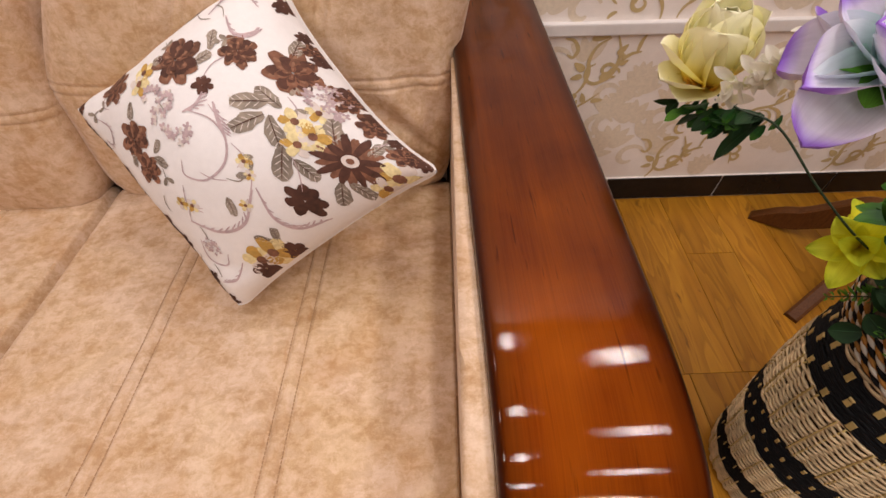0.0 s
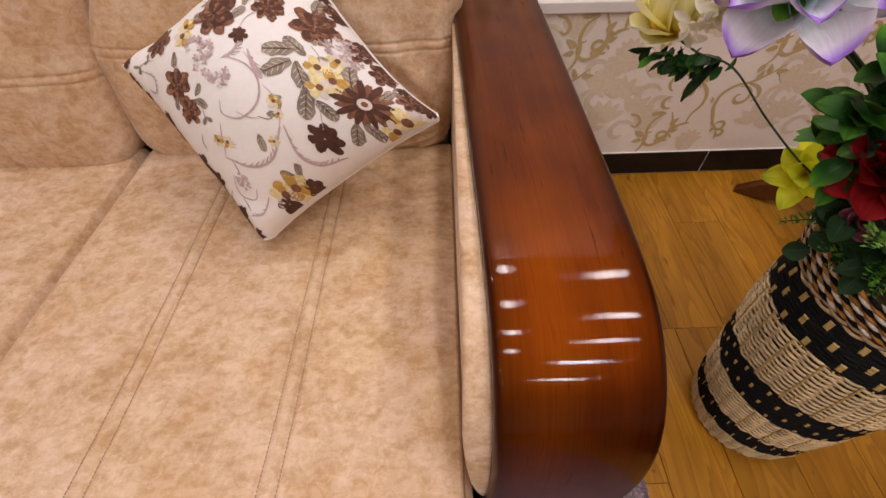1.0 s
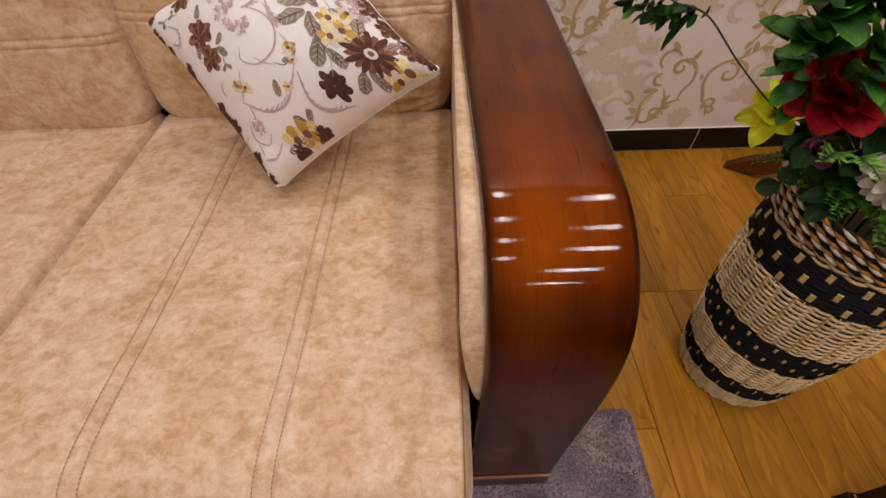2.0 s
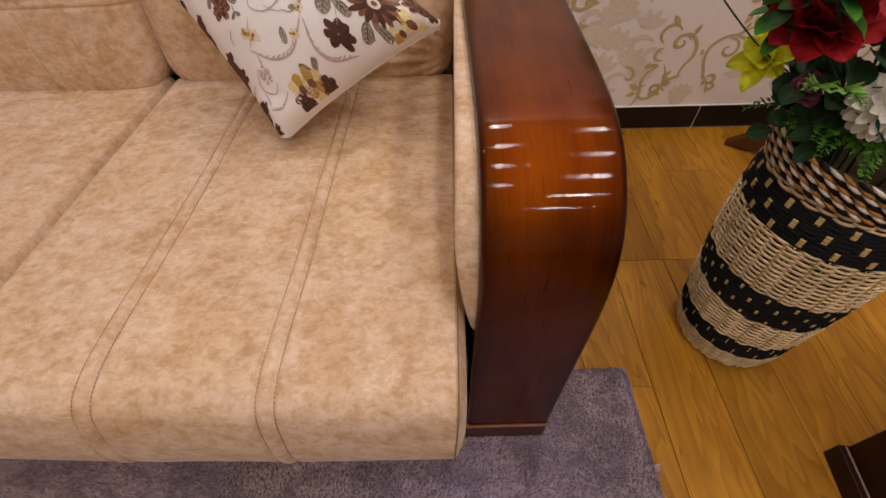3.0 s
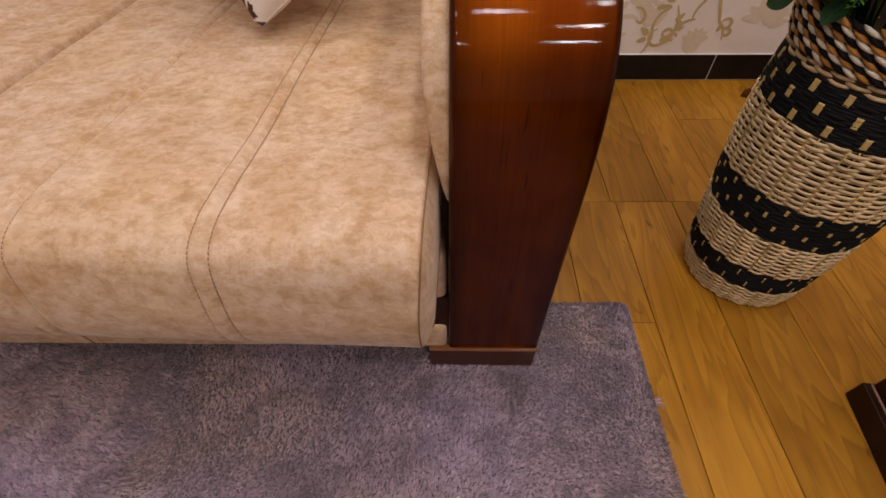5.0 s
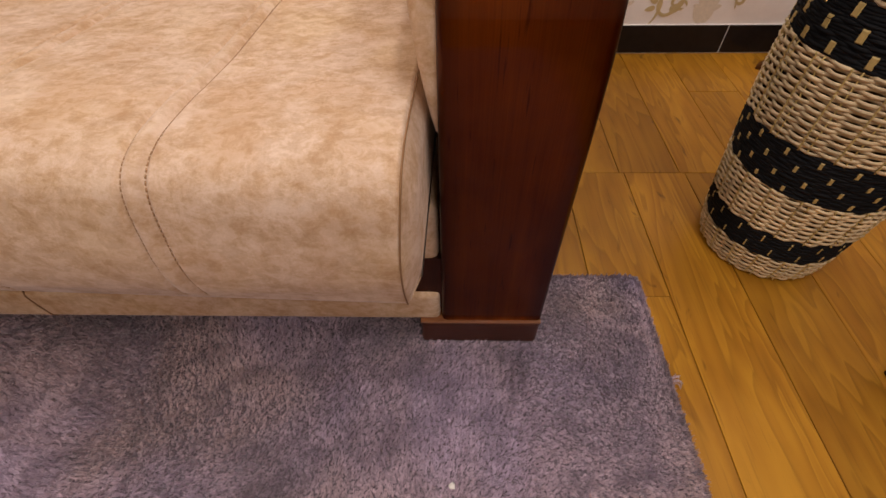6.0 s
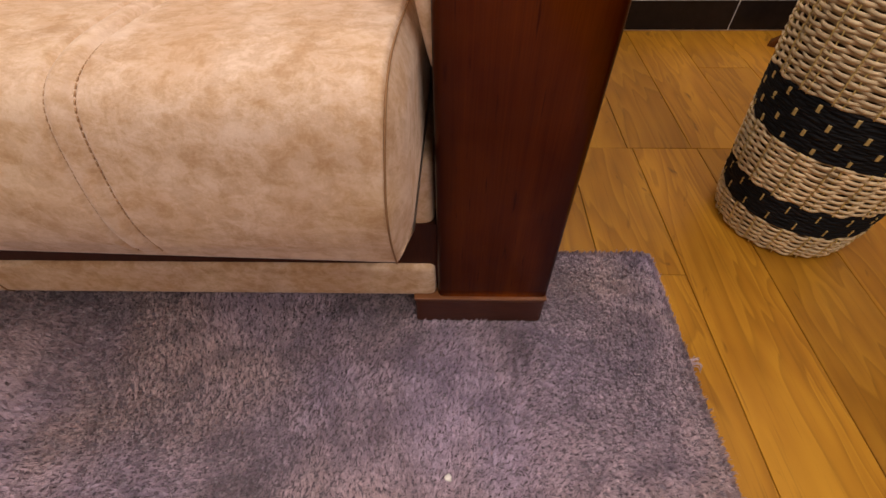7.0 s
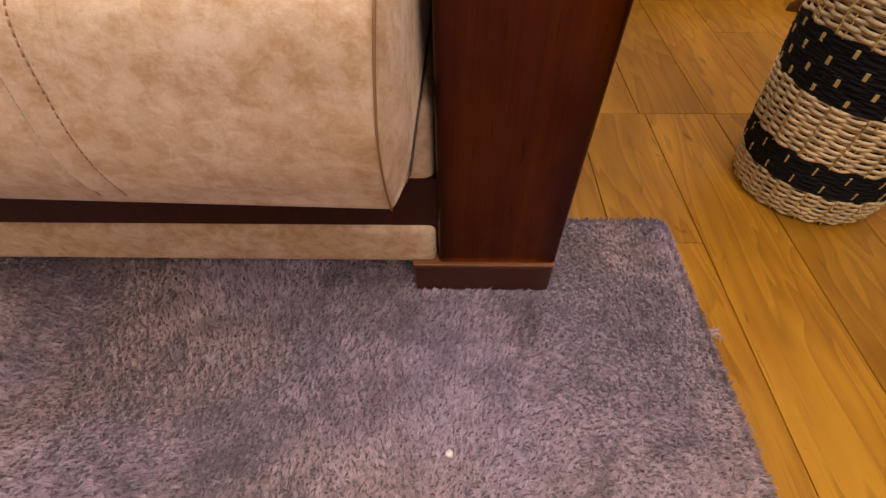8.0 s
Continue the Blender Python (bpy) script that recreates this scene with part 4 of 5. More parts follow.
def print_pillow():
    rng = random.Random(12)

    def rose(u, v, r, dark=DARK, light=BROWN):
        p = Print()
        for layer, (n, k, ink) in enumerate(((7, 1.0, light), (6, 0.80, dark), (6, 0.62, light), (5, 0.45, dark), (4, 0.28, light))):
            for i in range(n):
                a = 2 * math.pi * (i + 0.4 * layer) / n + rng.uniform(-0.2, 0.2)
                p.petal(u, v, a, r * k * rng.uniform(0.85, 1.1), r * k * 0.30, ink, layer, 0.05 * r)
                if ink == BROWN:
                    p.petal(u, v, a + 0.12, r * k * 0.42, r * k * 0.09, TAN, layer + 0.5, r * k * 0.45)
                    p.petal(u, v, a - 0.22, r * k * 0.35, r * k * 0.05, DARK, layer + 0.5, r * k * 0.40)
        p.make("printed_rose", pillow)

    def daisy(u, v, r):
        p = Print()
        for i in range(19):
            p.petal(u, v, 2 * math.pi * i / 19, r * rng.uniform(0.85, 1.1), r * 0.13, DARK if i % 2 else BROWN, i % 2)
        p.patch([(u + r * 0.30 * math.cos(a), v + r * 0.30 * math.sin(a)) for a in np.linspace(0, 2 * math.pi, 15)[:-1]], DARK, 3)
        p.patch([(u + r * 0.23 * math.cos(a), v + r * 0.23 * math.sin(a)) for a in np.linspace(0, 2 * math.pi, 15)[:-1]], PALE, 4)
        p.patch([(u + r * 0.11 * math.cos(a), v + r * 0.11 * math.sin(a)) for a in np.linspace(0, 2 * math.pi, 11)[:-1]], BROWN, 5)
        p.make("printed_daisy", pillow)

    def blossom(u, v, r):
        p = Print()
        n = 6
        for i in range(n):
            p.petal(u, v, 2 * math.pi * i / n + 0.3, r * 1.05, r * 0.36, (YELLOW, PALE, YELLOW, OCHRE)[(i + int(u * 40)) % 4], i % 2)
        p.patch([(u + r * 0.28 * math.cos(a), v + r * 0.28 * math.sin(a)) for a in np.linspace(0, 2 * math.pi, 9)[:-1]], BROWN, 3)
        p.make("printed_blossom", pillow)

    def cluster(u, v, r, long=1.0):
        p = Print()
        for i in range(34):
            a, d = rng.uniform(0, 6.28), r * math.sqrt(rng.random())
            cu, cv = u + d * math.cos(a) * 0.8, v + d * math.sin(a) * long
            for k in range(4):
                p.petal(cu, cv, k * 1.57 + a, r * 0.20, r * 0.07, MAUVE if rng.random() < 0.8 else PALE, i % 3)
        p.make("printed_hydrangea", pillow)

    def leaf(u, v, r, a):
        p = Print()
        u0, v0 = u - r * math.cos(a), v - r * math.sin(a)
        p.petal(u0, v0, a, 2 * r, r * 0.52, LEAF, 0)
        for k in range(1, 5):
            for sg in (-1, 1):
                p.petal(u0 + 0.4 * k * r * math.cos(a), v0 + 0.4 * k * r * math.sin(a), a + 0.75 * sg, r * 0.5, r * 0.022, PALE, 1)
        p.ribbon([(u0, v0), (u, v), (u0 + 1.9 * r * math.cos(a), v0 + 1.9 * r * math.sin(a))], r * 0.03, DARK, 2)
        p.make("printed_leaf", pillow)

    for u, v, r in ((0.11, 0.53, 0.20), (0.52, 0.33, 0.135), (0.74, 0.03, 0.18), (-0.54, 0.29, 0.15), (-0.59, 0.06, 0.12), (-0.48, 0.77, 0.16), (0.93, -0.25, 0.13), (0.94, -0.5, 0.12), (-0.88, 0.90, 0.07), (0.92, -0.80, 0.11)):
        rose(u, v, r)
    for u, v, r in ((0.18, 0.24, 0.075), (0.15, -0.74, 0.13), (-0.96, -0.22, 0.12), (-0.93, -0.39, 0.09), (-0.93, 0.25, 0.08), (-0.93, -0.72, 0.07), (-0.52, -0.93, 0.09), (-0.25, -0.95, 0.08)):
        rose(u, v, r, DARK, DARK)
    for k in range(16):
        e = -0.9 + 0.12 * k + rng.uniform(-0.03, 0.03)
        if k % 4 != 3:
            rose(0.955, e, rng.uniform(0.05, 0.08), DARK, BROWN if k % 2 else DARK)
            rose(-0.965, e, rng.uniform(0.04, 0.07), DARK, BROWN if k % 3 else DARK)
    daisy(0.61, -0.67, 0.23)
    for u, v, r in ((-0.23, 0.57, 0.10), (-0.16, 0.63, 0.09), (0.31, 0.95, 0.09), (0.53, -0.28, 0.10), (0.70, -0.29, 0.08), (0.55, -0.42, 0.11), (0.43, -0.42, 0.10), (0.74, -0.93, 0.15), (0.62, -0.95, 0.10), (-0.47, -0.87, 0.12), (-0.36, -0.88, 0.13), (0.06, -0.33, 0.055), (-0.56, -0.27, 0.05), (-0.50, -0.33, 0.05), (-0.18, -0.55, 0.045), (0.02, -0.42, 0.04)):
        blossom(u, v, r)
    cluster(-0.17, 0.24, 0.17, 1.5)
    cluster(0.80, -0.24, 0.15)
    cluster(-0.67, -0.59, 0.07)
    for u, v, r, a in ((0.37, -0.02, 0.13, 2.6), (0.27, -0.13, 0.13, 3.0), (0.37, -0.28, 0.12, 4.3), (0.25, -0.47, 0.13, 3.9), (0.34, -0.58, 0.10, 4.8), (0.50, -0.06, 0.10, 1.8), (0.41, 0.51, 0.08, 1.0), (0.28, 0.42, 0.08, 0.0), (0.37, -0.83, 0.10, 3.9), (0.49, -0.88, 0.09, 4.8), (-0.27, -0.50, 0.07, 4.2), (-0.31, -0.78, 0.06, 2.2), (-0.22, -0.80, 0.06, 0.9), (0.68, -0.45, 0.12, 1.0), (0.81, -0.68, 0.08, 0.2), (-0.42, 0.46, 0.07, 4.0), (-0.45, 0.02, 0.07, 5.2), (-0.40, 0.12, 0.06, 0.4), (-0.66, 0.20, 0.06, 3.9), (0.08, -0.36, 0.05, 4.0), (-0.02, -0.40, 0.05, 2.6), (0.86, 0.20, 0.09, 0.8), (0.0, 0.62, 0.09, 2.4)):
        leaf(u, v, r, a)

    def scroll(points, width=0.016, barbs=0):
        p = Print()
        p.ribbon(points, width * 0.62, MAUVE, 0, barbs * 1.0)
        p.make("printed_scroll", pillow)

    scroll([(-0.02, 0.16), (0.08, 0.01), (0.07, -0.15), (-0.06, -0.27), (-0.25, -0.28), (-0.35, -0.17), (-0.29, -0.08)], 0.013)
    scroll([(0.17, 0.10), (0.12, -0.02), (0.08, -0.14)], 0.022, 1)
    scroll([(-0.05, 0.16), (0.06, 0.15), (0.16, 0.20)], 0.018, -1)
    scroll([(-0.63, -0.38), (-0.50, -0.57), (-0.30, -0.63), (-0.05, -0.50)], 0.018, 1)
    scroll([(-0.02, -0.50), (-0.11, -0.72), (-0.05, -0.86), (0.16, -0.92)], 0.018, 1)
    scroll([(0.57, 0.64), (0.56, 0.47), (0.65, 0.40), (0.75, 0.42)], 0.020, 1)
    scroll([(-0.43, -0.20), (-0.52, -0.30), (-0.48, -0.41)], 0.008)
    scroll([(0.10, -0.28), (0.0, -0.45), (-0.2, -0.58)], 0.007)
    scroll([(0.2, 0.28), (0.33, 0.34), (0.5, 0.33)], 0.006)
    scroll([(0.18, -0.70), (0.28, -0.58), (0.34, -0.46)], 0.006)
    scroll([(-0.80, 0.72), (-0.72, 0.55), (-0.80, 0.45), (-0.87, 0.55)], 0.012, 1)
    scroll([(-0.70, -0.50), (-0.80, -0.62), (-0.72, -0.74), (-0.62, -0.70)], 0.010)
    scroll([(-0.6, -0.80), (-0.75, -0.86), (-0.86, -0.80)], 0.012, -1)
    for k in range(26):
        a, u0, v0 = rng.uniform(0, 6.28), rng.uniform(-0.85, 0.85), rng.uniform(-0.85, 0.85)
        b, l = a + rng.uniform(-1.2, 1.2), rng.uniform(0.10, 0.22)
        mid = (u0 + l * 0.5 * math.cos(a), v0 + l * 0.5 * math.sin(a))
        p = Print()
        p.ribbon([(u0, v0), mid, (mid[0] + l * 0.5 * math.cos(b), mid[1] + l * 0.5 * math.sin(b))], 0.0045, LEAF if k % 3 else MAUVE)
        if k % 2:
            for sg in (-1, 1):
                p.petal(mid[0], mid[1], a + 0.8 * sg, 0.07, 0.018, LEAF, 0)
        p.make("printed_vine", pillow)
    scroll([(0.45, 0.75), (0.6, 0.82), (0.75, 0.75), (0.8, 0.6)], 0.018, 1)


print_pillow()


# ---- printed pattern of the wallpaper ----
def print_wallpaper():
    """Gold scrolls and pale damask leaves, hair-thin on the wall, in a half-drop repeat."""
    ZMAX, ZLO, ZHI = 1.0, 0.602, 0.634

    def flat(pile, p0, width, y):
        n = len(p0)
        t = np.gradient(p0, axis=0)
        t /= np.linalg.norm(t, axis=1)[:, None] + 1e-9
        nrm = np.stack([-t[:, 1], t[:, 0]], 1)
        v = []
        for i in range(n):
            w = width * (0.35 + 0.75 * math.sin(math.pi * i / (n - 1)) ** 0.8)
            v += [(p0[i][0] - nrm[i][0] * w, y, p0[i][1] - nrm[i][1] * w), (p0[i][0] + nrm[i][0] * w, y, p0[i][1] + nrm[i][1] * w)]
        return v, [(2 * i, 2 * i + 1, 2 * i + 3, 2 * i + 2) for i in range(n - 1)]

    def spiral(cx, cz, r0, r1, a0, a1):
        a = np.linspace(a0, a1, 26)
        r = np.linspace(r0, r1, 26)
        return np.stack([cx + r * np.cos(a), cz + r * np.sin(a)], 1)

    def leaf(cx, cz, length, width, a):
        k = np.linspace(0, 2 * math.pi, 18)[:-1]
        s = 0.5 - 0.5 * np.cos(k)
        u, w = length * s, width * np.sin(k) * (1.2 - 0.7 * s)
        return np.stack([cx + u * math.cos(a) - w * math.sin(a), cz + u * math.sin(a) + w * math.cos(a)], 1)

    strokes = [
        smooth_path([(0.962, 0.215), (0.968, 0.255), (0.990, 0.295), (0.986, 0.340), (0.955, 0.372), (0.925, 0.368), (0.915, 0.345)], 8),
        spiral(0.930, 0.345, 0.030, 0.008, 0.3, 7.4),
        spiral(0.885, 0.372, 0.036, 0.030, 0.4, 4.2),
        spiral(0.878, 0.300, 0.026, 0.018, 1.6, 5.2),
        smooth_path([(0.975, 0.222), (0.945, 0.214), (0.922, 0.190), (0.904, 0.150)], 8),
        spiral(0.915, 0.160, 0.016, 0.010, 0.0, 5.6),
        smooth_path([(1.094, 0.150), (1.082, 0.190), (1.060, 0.215), (1.050, 0.240), (1.034, 0.285), (1.040, 0.330), (1.075, 0.360), (1.120, 0.372), (1.165, 0.400), (1.200, 0.430)], 6),
        spiral(1.105, 0.318, 0.040, 0.008, 1.9, -4.6),
        spiral(1.088, 0.205, 0.020, 0.012, 3.0, -2.4),
        spiral(1.100, 0.176, 0.014, 0.009, 2.4, -3.2),
        smooth_path([(1.100, 0.372), (1.150, 0.352), (1.165, 0.320), (1.150, 0.300)], 6),
        smooth_path([(0.589, 0.598), (0.606, 0.556), (0.606, 0.515), (0.588, 0.476), (0.555, 0.460), (0.530, 0.476), (0.527, 0.505), (0.548, 0.520)], 8),
        smooth_path([(0.572, 0.592), (0.540, 0.568), (0.527, 0.530), (0.534, 0.490), (0.525, 0.450), (0.508, 0.425)], 8),
        smooth_path([(0.450, 0.592), (0.475, 0.585), (0.490, 0.560), (0.480, 0.540), (0.462, 0.548)], 8),
        spiral(0.583, 0.500, 0.024, 0.008, -0.6, 4.8),
    ]
    leaves = [(0.520, 0.500, 0.040, 0.012, 2.5), (0.518, 0.485, 0.034, 0.010, 3.4), (0.570, 0.472, 0.044, 0.016, 0.6), (0.512, 0.430, 0.030, 0.010, 4.2), (0.520, 0.590, 0.050, 0.010, 0.1), (0.600, 0.545, 0.036, 0.010, 0.9), (0.935, 0.205, 0.030, 0.008, 2.6), (0.925, 0.185, 0.026, 0.007, 0.6), (0.965, 0.375, 0.034, 0.009, 1.2), (0.900, 0.405, 0.040, 0.010, 2.2), (1.130, 0.378, 0.034, 0.009, 1.3), (1.160, 0.400, 0.034, 0.009, 1.9), (1.180, 0.405, 0.036, 0.009, 0.1), (1.075, 0.205, 0.026, 0.008, 4.2), (1.020, 0.300, 0.022, 0.006, 1.9)]
    pale = [(0.70, 0.33, 0.075, 0.020, 1.57 + d) for d in (-1.1, -0.55, 0.0, 0.55, 1.1)] + [(0.66, 0.235, 0.085, 0.021, 0.5 + 0.45 * d) for d in range(6)] + [(0.76, 0.27, 0.075, 0.018, -0.3 + 0.6 * d) for d in range(5)] + [(0.665, 0.40, 0.060, 0.016, 1.2 + 0.5 * d) for d in range(4)] + [(1.20, 0.22, 0.070, 0.018, 0.3 + 0.55 * d) for d in range(6)] + [(0.80, 0.40, 0.06, 0.015, 0.4 + 0.7 * d) for d in range(4)]
    pale += [(0.69, 0.435, 0.070, 0.020, 0.2 + 0.5 * d) for d in range(6)] + [(0.61, 0.20, 0.07, 0.017, 0.2 + 0.6 * d) for d in range(4)] + [(0.83, 0.20, 0.07, 0.018, 0.9 + 0.5 * d) for d in range(4)] + [(1.00, 0.145, 0.05, 0.014, 0.3 + 0.5 * d) for d in range(6)] + [(1.25, 0.36, 0.07, 0.018, 0.5 + 0.5 * d) for d in range(5)]
    rings = [(0.70, 0.44, 0.045), (0.74, 0.19, 0.05), (0.63, 0.31, 0.05), (0.79, 0.33, 0.045), (1.22, 0.31, 0.05), (0.84, 0.29, 0.04), (0.60, 0.42, 0.04)]
    step, drop = 0.62, 0.33
    for col in range(-2, 5):
        for row in range(-1, 3):
            dx, dz = step * 0.5 * col, drop * 2 * row + (drop if col % 2 else 0)
            gold, soft = Pile(), Pile()

            def keep(p):
                z = p[:, 1] + dz
                return z.min() > 0.100 and z.max() < ZMAX and (z.max() < ZLO or z.min() > ZHI) and (p[:, 0] + dx).max() < 2.2

            y, lay = WALL_Y - 0.0018, 0.0
            for st in strokes:
                runs, cur = [], []
                for q in st:
                    z = q[1] + dz
                    if 0.100 < z < ZMAX and not (ZLO - 0.002 < z < ZHI + 0.002) and q[0] + dx < 2.2:
                        cur.append((q[0] + dx, z))
                    else:
                        runs.append(cur)
                        cur = []
                runs.append(cur)
                for r in runs:
                    if len(r) > 3:
                        lay += 0.00006
                        gold.add(*flat(gold, np.array(r), 0.0050, y - lay))
            for lf in leaves:
                p = leaf(*lf)
                if keep(p):
                    lay += 0.00006
                    gold.add([(a + dx, y - lay, b + dz) for a, b in p], [tuple(range(len(p)))])
            for j, lf in enumerate(pale):
                p = leaf(*lf)
                if keep(p):
                    soft.add([(a + dx, WALL_Y - 0.0005 - 0.00002 * j, b + dz) for a, b in p], [tuple(range(len(p)))])
            for cx, cz, r in rings:
                st = spiral(cx, cz, r, r * 0.35, 0.4, 5.4)
                if keep(st):
                    soft.add(*[(vv, ff) for vv, ff in [flat(soft, st + np.array([dx, dz]), 0.009, WALL_Y - 0.00125 - 0.00004 * rings.index((cx, cz, r)))]][0])
            if gold.v:
                gold.make("gold_scroll", GOLD, wall_north, "gold printed scroll", smooth=False)
            if soft.v:
                soft.make("damask_motif", DAMASK, wall_north, "pale printed damask leaves", smooth=False)


print_wallpaper()


# ---- artificial flowers in the basket ----
def petal_material(name, stops, rough=0.55, streak=0.25, sub=0.15, coat=0.0, vein=0.0):
    """A petal or leaf: its colour runs from the base to the tip, with fine streaks along it."""
    m, nt, b = material(name)
    uv = nt.nodes.new("ShaderNodeUVMap")
    sep = nt.nodes.new("ShaderNodeSeparateXYZ")
    nt.links.new(uv.outputs["UV"], sep.inputs[0])
    c = ramp(nt, sep.outputs["Y"], stops)
    mp = nt.nodes.new("ShaderNodeMapping")
    mp.inputs["Scale"].default_value = (22, 1.6, 1)
    nt.links.new(uv.outputs["UV"], mp.inputs["Vector"])
    n = noise_tex(nt, mp.outputs["Vector"], 1.0, 3.0)
    dark = mix(nt, 1.0, c, (1 - streak, 1 - streak, 1 - streak), "MULTIPLY")
    c = mix(nt, ramp(nt, n, [(0.35, (0, 0, 0)), (0.7, (1, 1, 1))]), c, dark)
    if vein:
        v = nt.nodes.new("ShaderNodeMath")
        v.operation = "COMPARE"
        nt.links.new(sep.outputs["X"], v.inputs[0])
        v.inputs[1].default_value, v.inputs[2].default_value = 0.5, 0.022
        c = mix(nt, v.outputs[0], c, tuple(min(1, k * 2.2 + 0.01) for k in stops[0][1]))
    geo = nt.nodes.new("ShaderNodeObjectInfo")
    hsv = nt.nodes.new("ShaderNodeHueSaturation")
    mr = node(nt, "ShaderNodeMapRange")
    mr.inputs["To Min"].default_value, mr.inputs["To Max"].default_value = 0.86, 1.08
    nt.links.new(geo.outputs["Random"], mr.inputs["Value"])
    nt.links.new(mr.outputs["Result"], hsv.inputs["Value"])
    nt.links.new(c, hsv.inputs["Color"])
    nt.links.new(hsv.outputs["Color"], b.inputs["Base Color"])
    b.inputs["Roughness"].default_value = rough
    b.inputs["Coat Weight"].default_value = coat
    b.inputs["Coat Roughness"].default_value = 0.2
    if sub:
        tr = nt.nodes.new("ShaderNodeBsdfTranslucent")
        nt.links.new(hsv.outputs["Color"], tr.inputs["Color"])
        ms = nt.nodes.new("ShaderNodeMixShader")
        ms.inputs[0].default_value = sub
        nt.links.new(b.outputs[0], ms.inputs[1])
        nt.links.new(tr.outputs[0], ms.inputs[2])
        nt.links.new(ms.outputs[0], nt.nodes["Material Output"].inputs["Surface"])
    b.inputs["Specular IOR Level"].default_value = 0.25
    bump(nt, b, n, 0.3, 0.0015)
    return m


P_YELLOW = petal_material("pale_yellow_petal", [(0.0, (0.85, 0.42, 0.05)), (0.15, (0.98, 0.80, 0.14)), (0.5, (1.0, 0.95, 0.48)), (1.0, (1.0, 0.97, 0.68))], streak=0.05, sub=0.22)
P_PURPLE = petal_material("white_violet_petal", [(0.0, (0.55, 0.80, 0.72)), (0.30, (0.78, 0.88, 0.92)), (0.60, (0.88, 0.88, 0.94)), (0.80, (0.84, 0.78, 0.94)), (0.95, (0.40, 0.20, 0.78))], streak=0.12, sub=0.12)
P_WHITE = petal_material("white_petal", [(0.0, (0.75, 0.74, 0.42)), (0.4, (0.90, 0.87, 0.74)), (1.0, (0.92, 0.90, 0.82))], streak=0.08, sub=0.4)
P_LIME = petal_material("lime_yellow_petal", [(0.0, (0.75, 0.55, 0.03)), (0.4, (0.88, 0.86, 0.04)), (1.0, (0.74, 0.84, 0.05))], streak=0.12, sub=0.4)
P_RED = petal_material("crimson_petal", [(0.0, (0.16, 0.004, 0.008)), (0.6, (0.34, 0.008, 0.014)), (1.0, (0.42, 0.012, 0.02))])
P_MAUVE = petal_material("dusty_mauve_petal", [(0.0, (0.14, 0.04, 0.06)), (1.0, (0.40, 0.13, 0.20))])
L_GLOSS = petal_material("glossy_green_leaf", [(0.0, (0.008, 0.045, 0.006)), (0.55, (0.016, 0.095, 0.010)), (1.0, (0.085, 0.26, 0.015))], 0.5, 0.4, 0.0, 0.03, vein=1)
L_DARK = petal_material("dark_green_leaf", [(0.0, (0.012, 0.038, 0.012)), (1.0, (0.022, 0.068, 0.018))], 0.6, 0.3, 0.0, vein=1)
L_FERN = petal_material("fern_green", [(0.0, (0.05, 0.19, 0.02)), (1.0, (0.17, 0.45, 0.04))], 0.5, 0.3, 0.0)
L_SPRAY = petal_material("pale_green_spray", [(0.0, (0.12, 0.32, 0.04)), (1.0, (0.36, 0.66, 0.14))], 0.5, 0.2, 0.0)
L_TEAL = petal_material("teal_leaf", [(0.0, (0.01, 0.10, 0.08)), (1.0, (0.02, 0.17, 0.13))], 0.4, 0.2, 0.0)
STEM = plain("dark_green_stem", (0.018, 0.045, 0.018), 0.5, 0.3, 80)
frng = random.Random(21)


def frame_of(axis):
    d = Vector(axis).normalized()
    a = d.cross(Vector((0.17, 0.31, 1.0)) if abs(d.z) < 0.92 else Vector((1, 0.2, 0))).normalized()
    return d, a, d.cross(a).normalized()


def petal_mesh(name, base, axis, turn, open0, curl, length, width, mat, parent, cup=0.3, tip=0.5, ruffle=0.0, rows=9, cols=7):
    """A petal that leaves the flower's axis by open0 degrees and bends on by curl degrees towards its tip."""
    d, a, b = frame_of(axis)
    out = a * math.cos(turn) + b * math.sin(turn)
    side = d.cross(out)
    pos = Vector(base)
    verts, uvs = [], []
    seed, last = frng.random() * 50, 0.0
    for i in range(rows):
        s = math.sin(math.pi / 2 * i / (rows - 1))
        ang = math.radians(open0 + curl * s)
        go = d * math.cos(ang) + out * math.sin(ang)
        up = d * math.sin(ang) - out * math.cos(ang)
        if i:
            pos = pos + go * (length * (s - last))
        last = s
        w = width * (max(0.0, 1 - (2 * (s ** 1.15 * 0.93 + 0.07) - 1) ** 2) ** tip) * 0.5
        for j in range(cols):
            k = 2 * j / (cols - 1) - 1
            lift = cup * w * k * k + ruffle * length * noise.noise(Vector((k * 2.2, s * 3.5, seed))) * s
            verts.append(pos + side * (w * k) + up * lift)
            uvs.append((j / (cols - 1), s))
    faces = grid_faces(rows, cols)
    ob = raw(name, verts, faces, mat, parent)
    layer = ob.data.uv_layers.new(name="UVMap")
    for lp in ob.data.loops:
        layer.data[lp.index].uv = uvs[lp.vertex_index]
    return ob


def stem_to(parent, top, mids=(), r=0.0022, foot=None):
    foot = foot or (BX + frng.uniform(-0.05, 0.05), BY + frng.uniform(-0.05, 0.05), 0.012)
    away = Vector((top[0] - BX, top[1] - BY, 0))
    away = away.normalized() * min(0.10, away.length * 0.6)
    rim = (BX + away.x, BY + away.y, 0.60)
    path = smooth_path([top, *mids, rim, foot], 8)
    v, f = tube(path, r, 6)
    raw("stem", v, f, STEM, parent)


def flower(name, label, at):
    return thing(name, label, "artificial flower", at, "flowers in the basket")


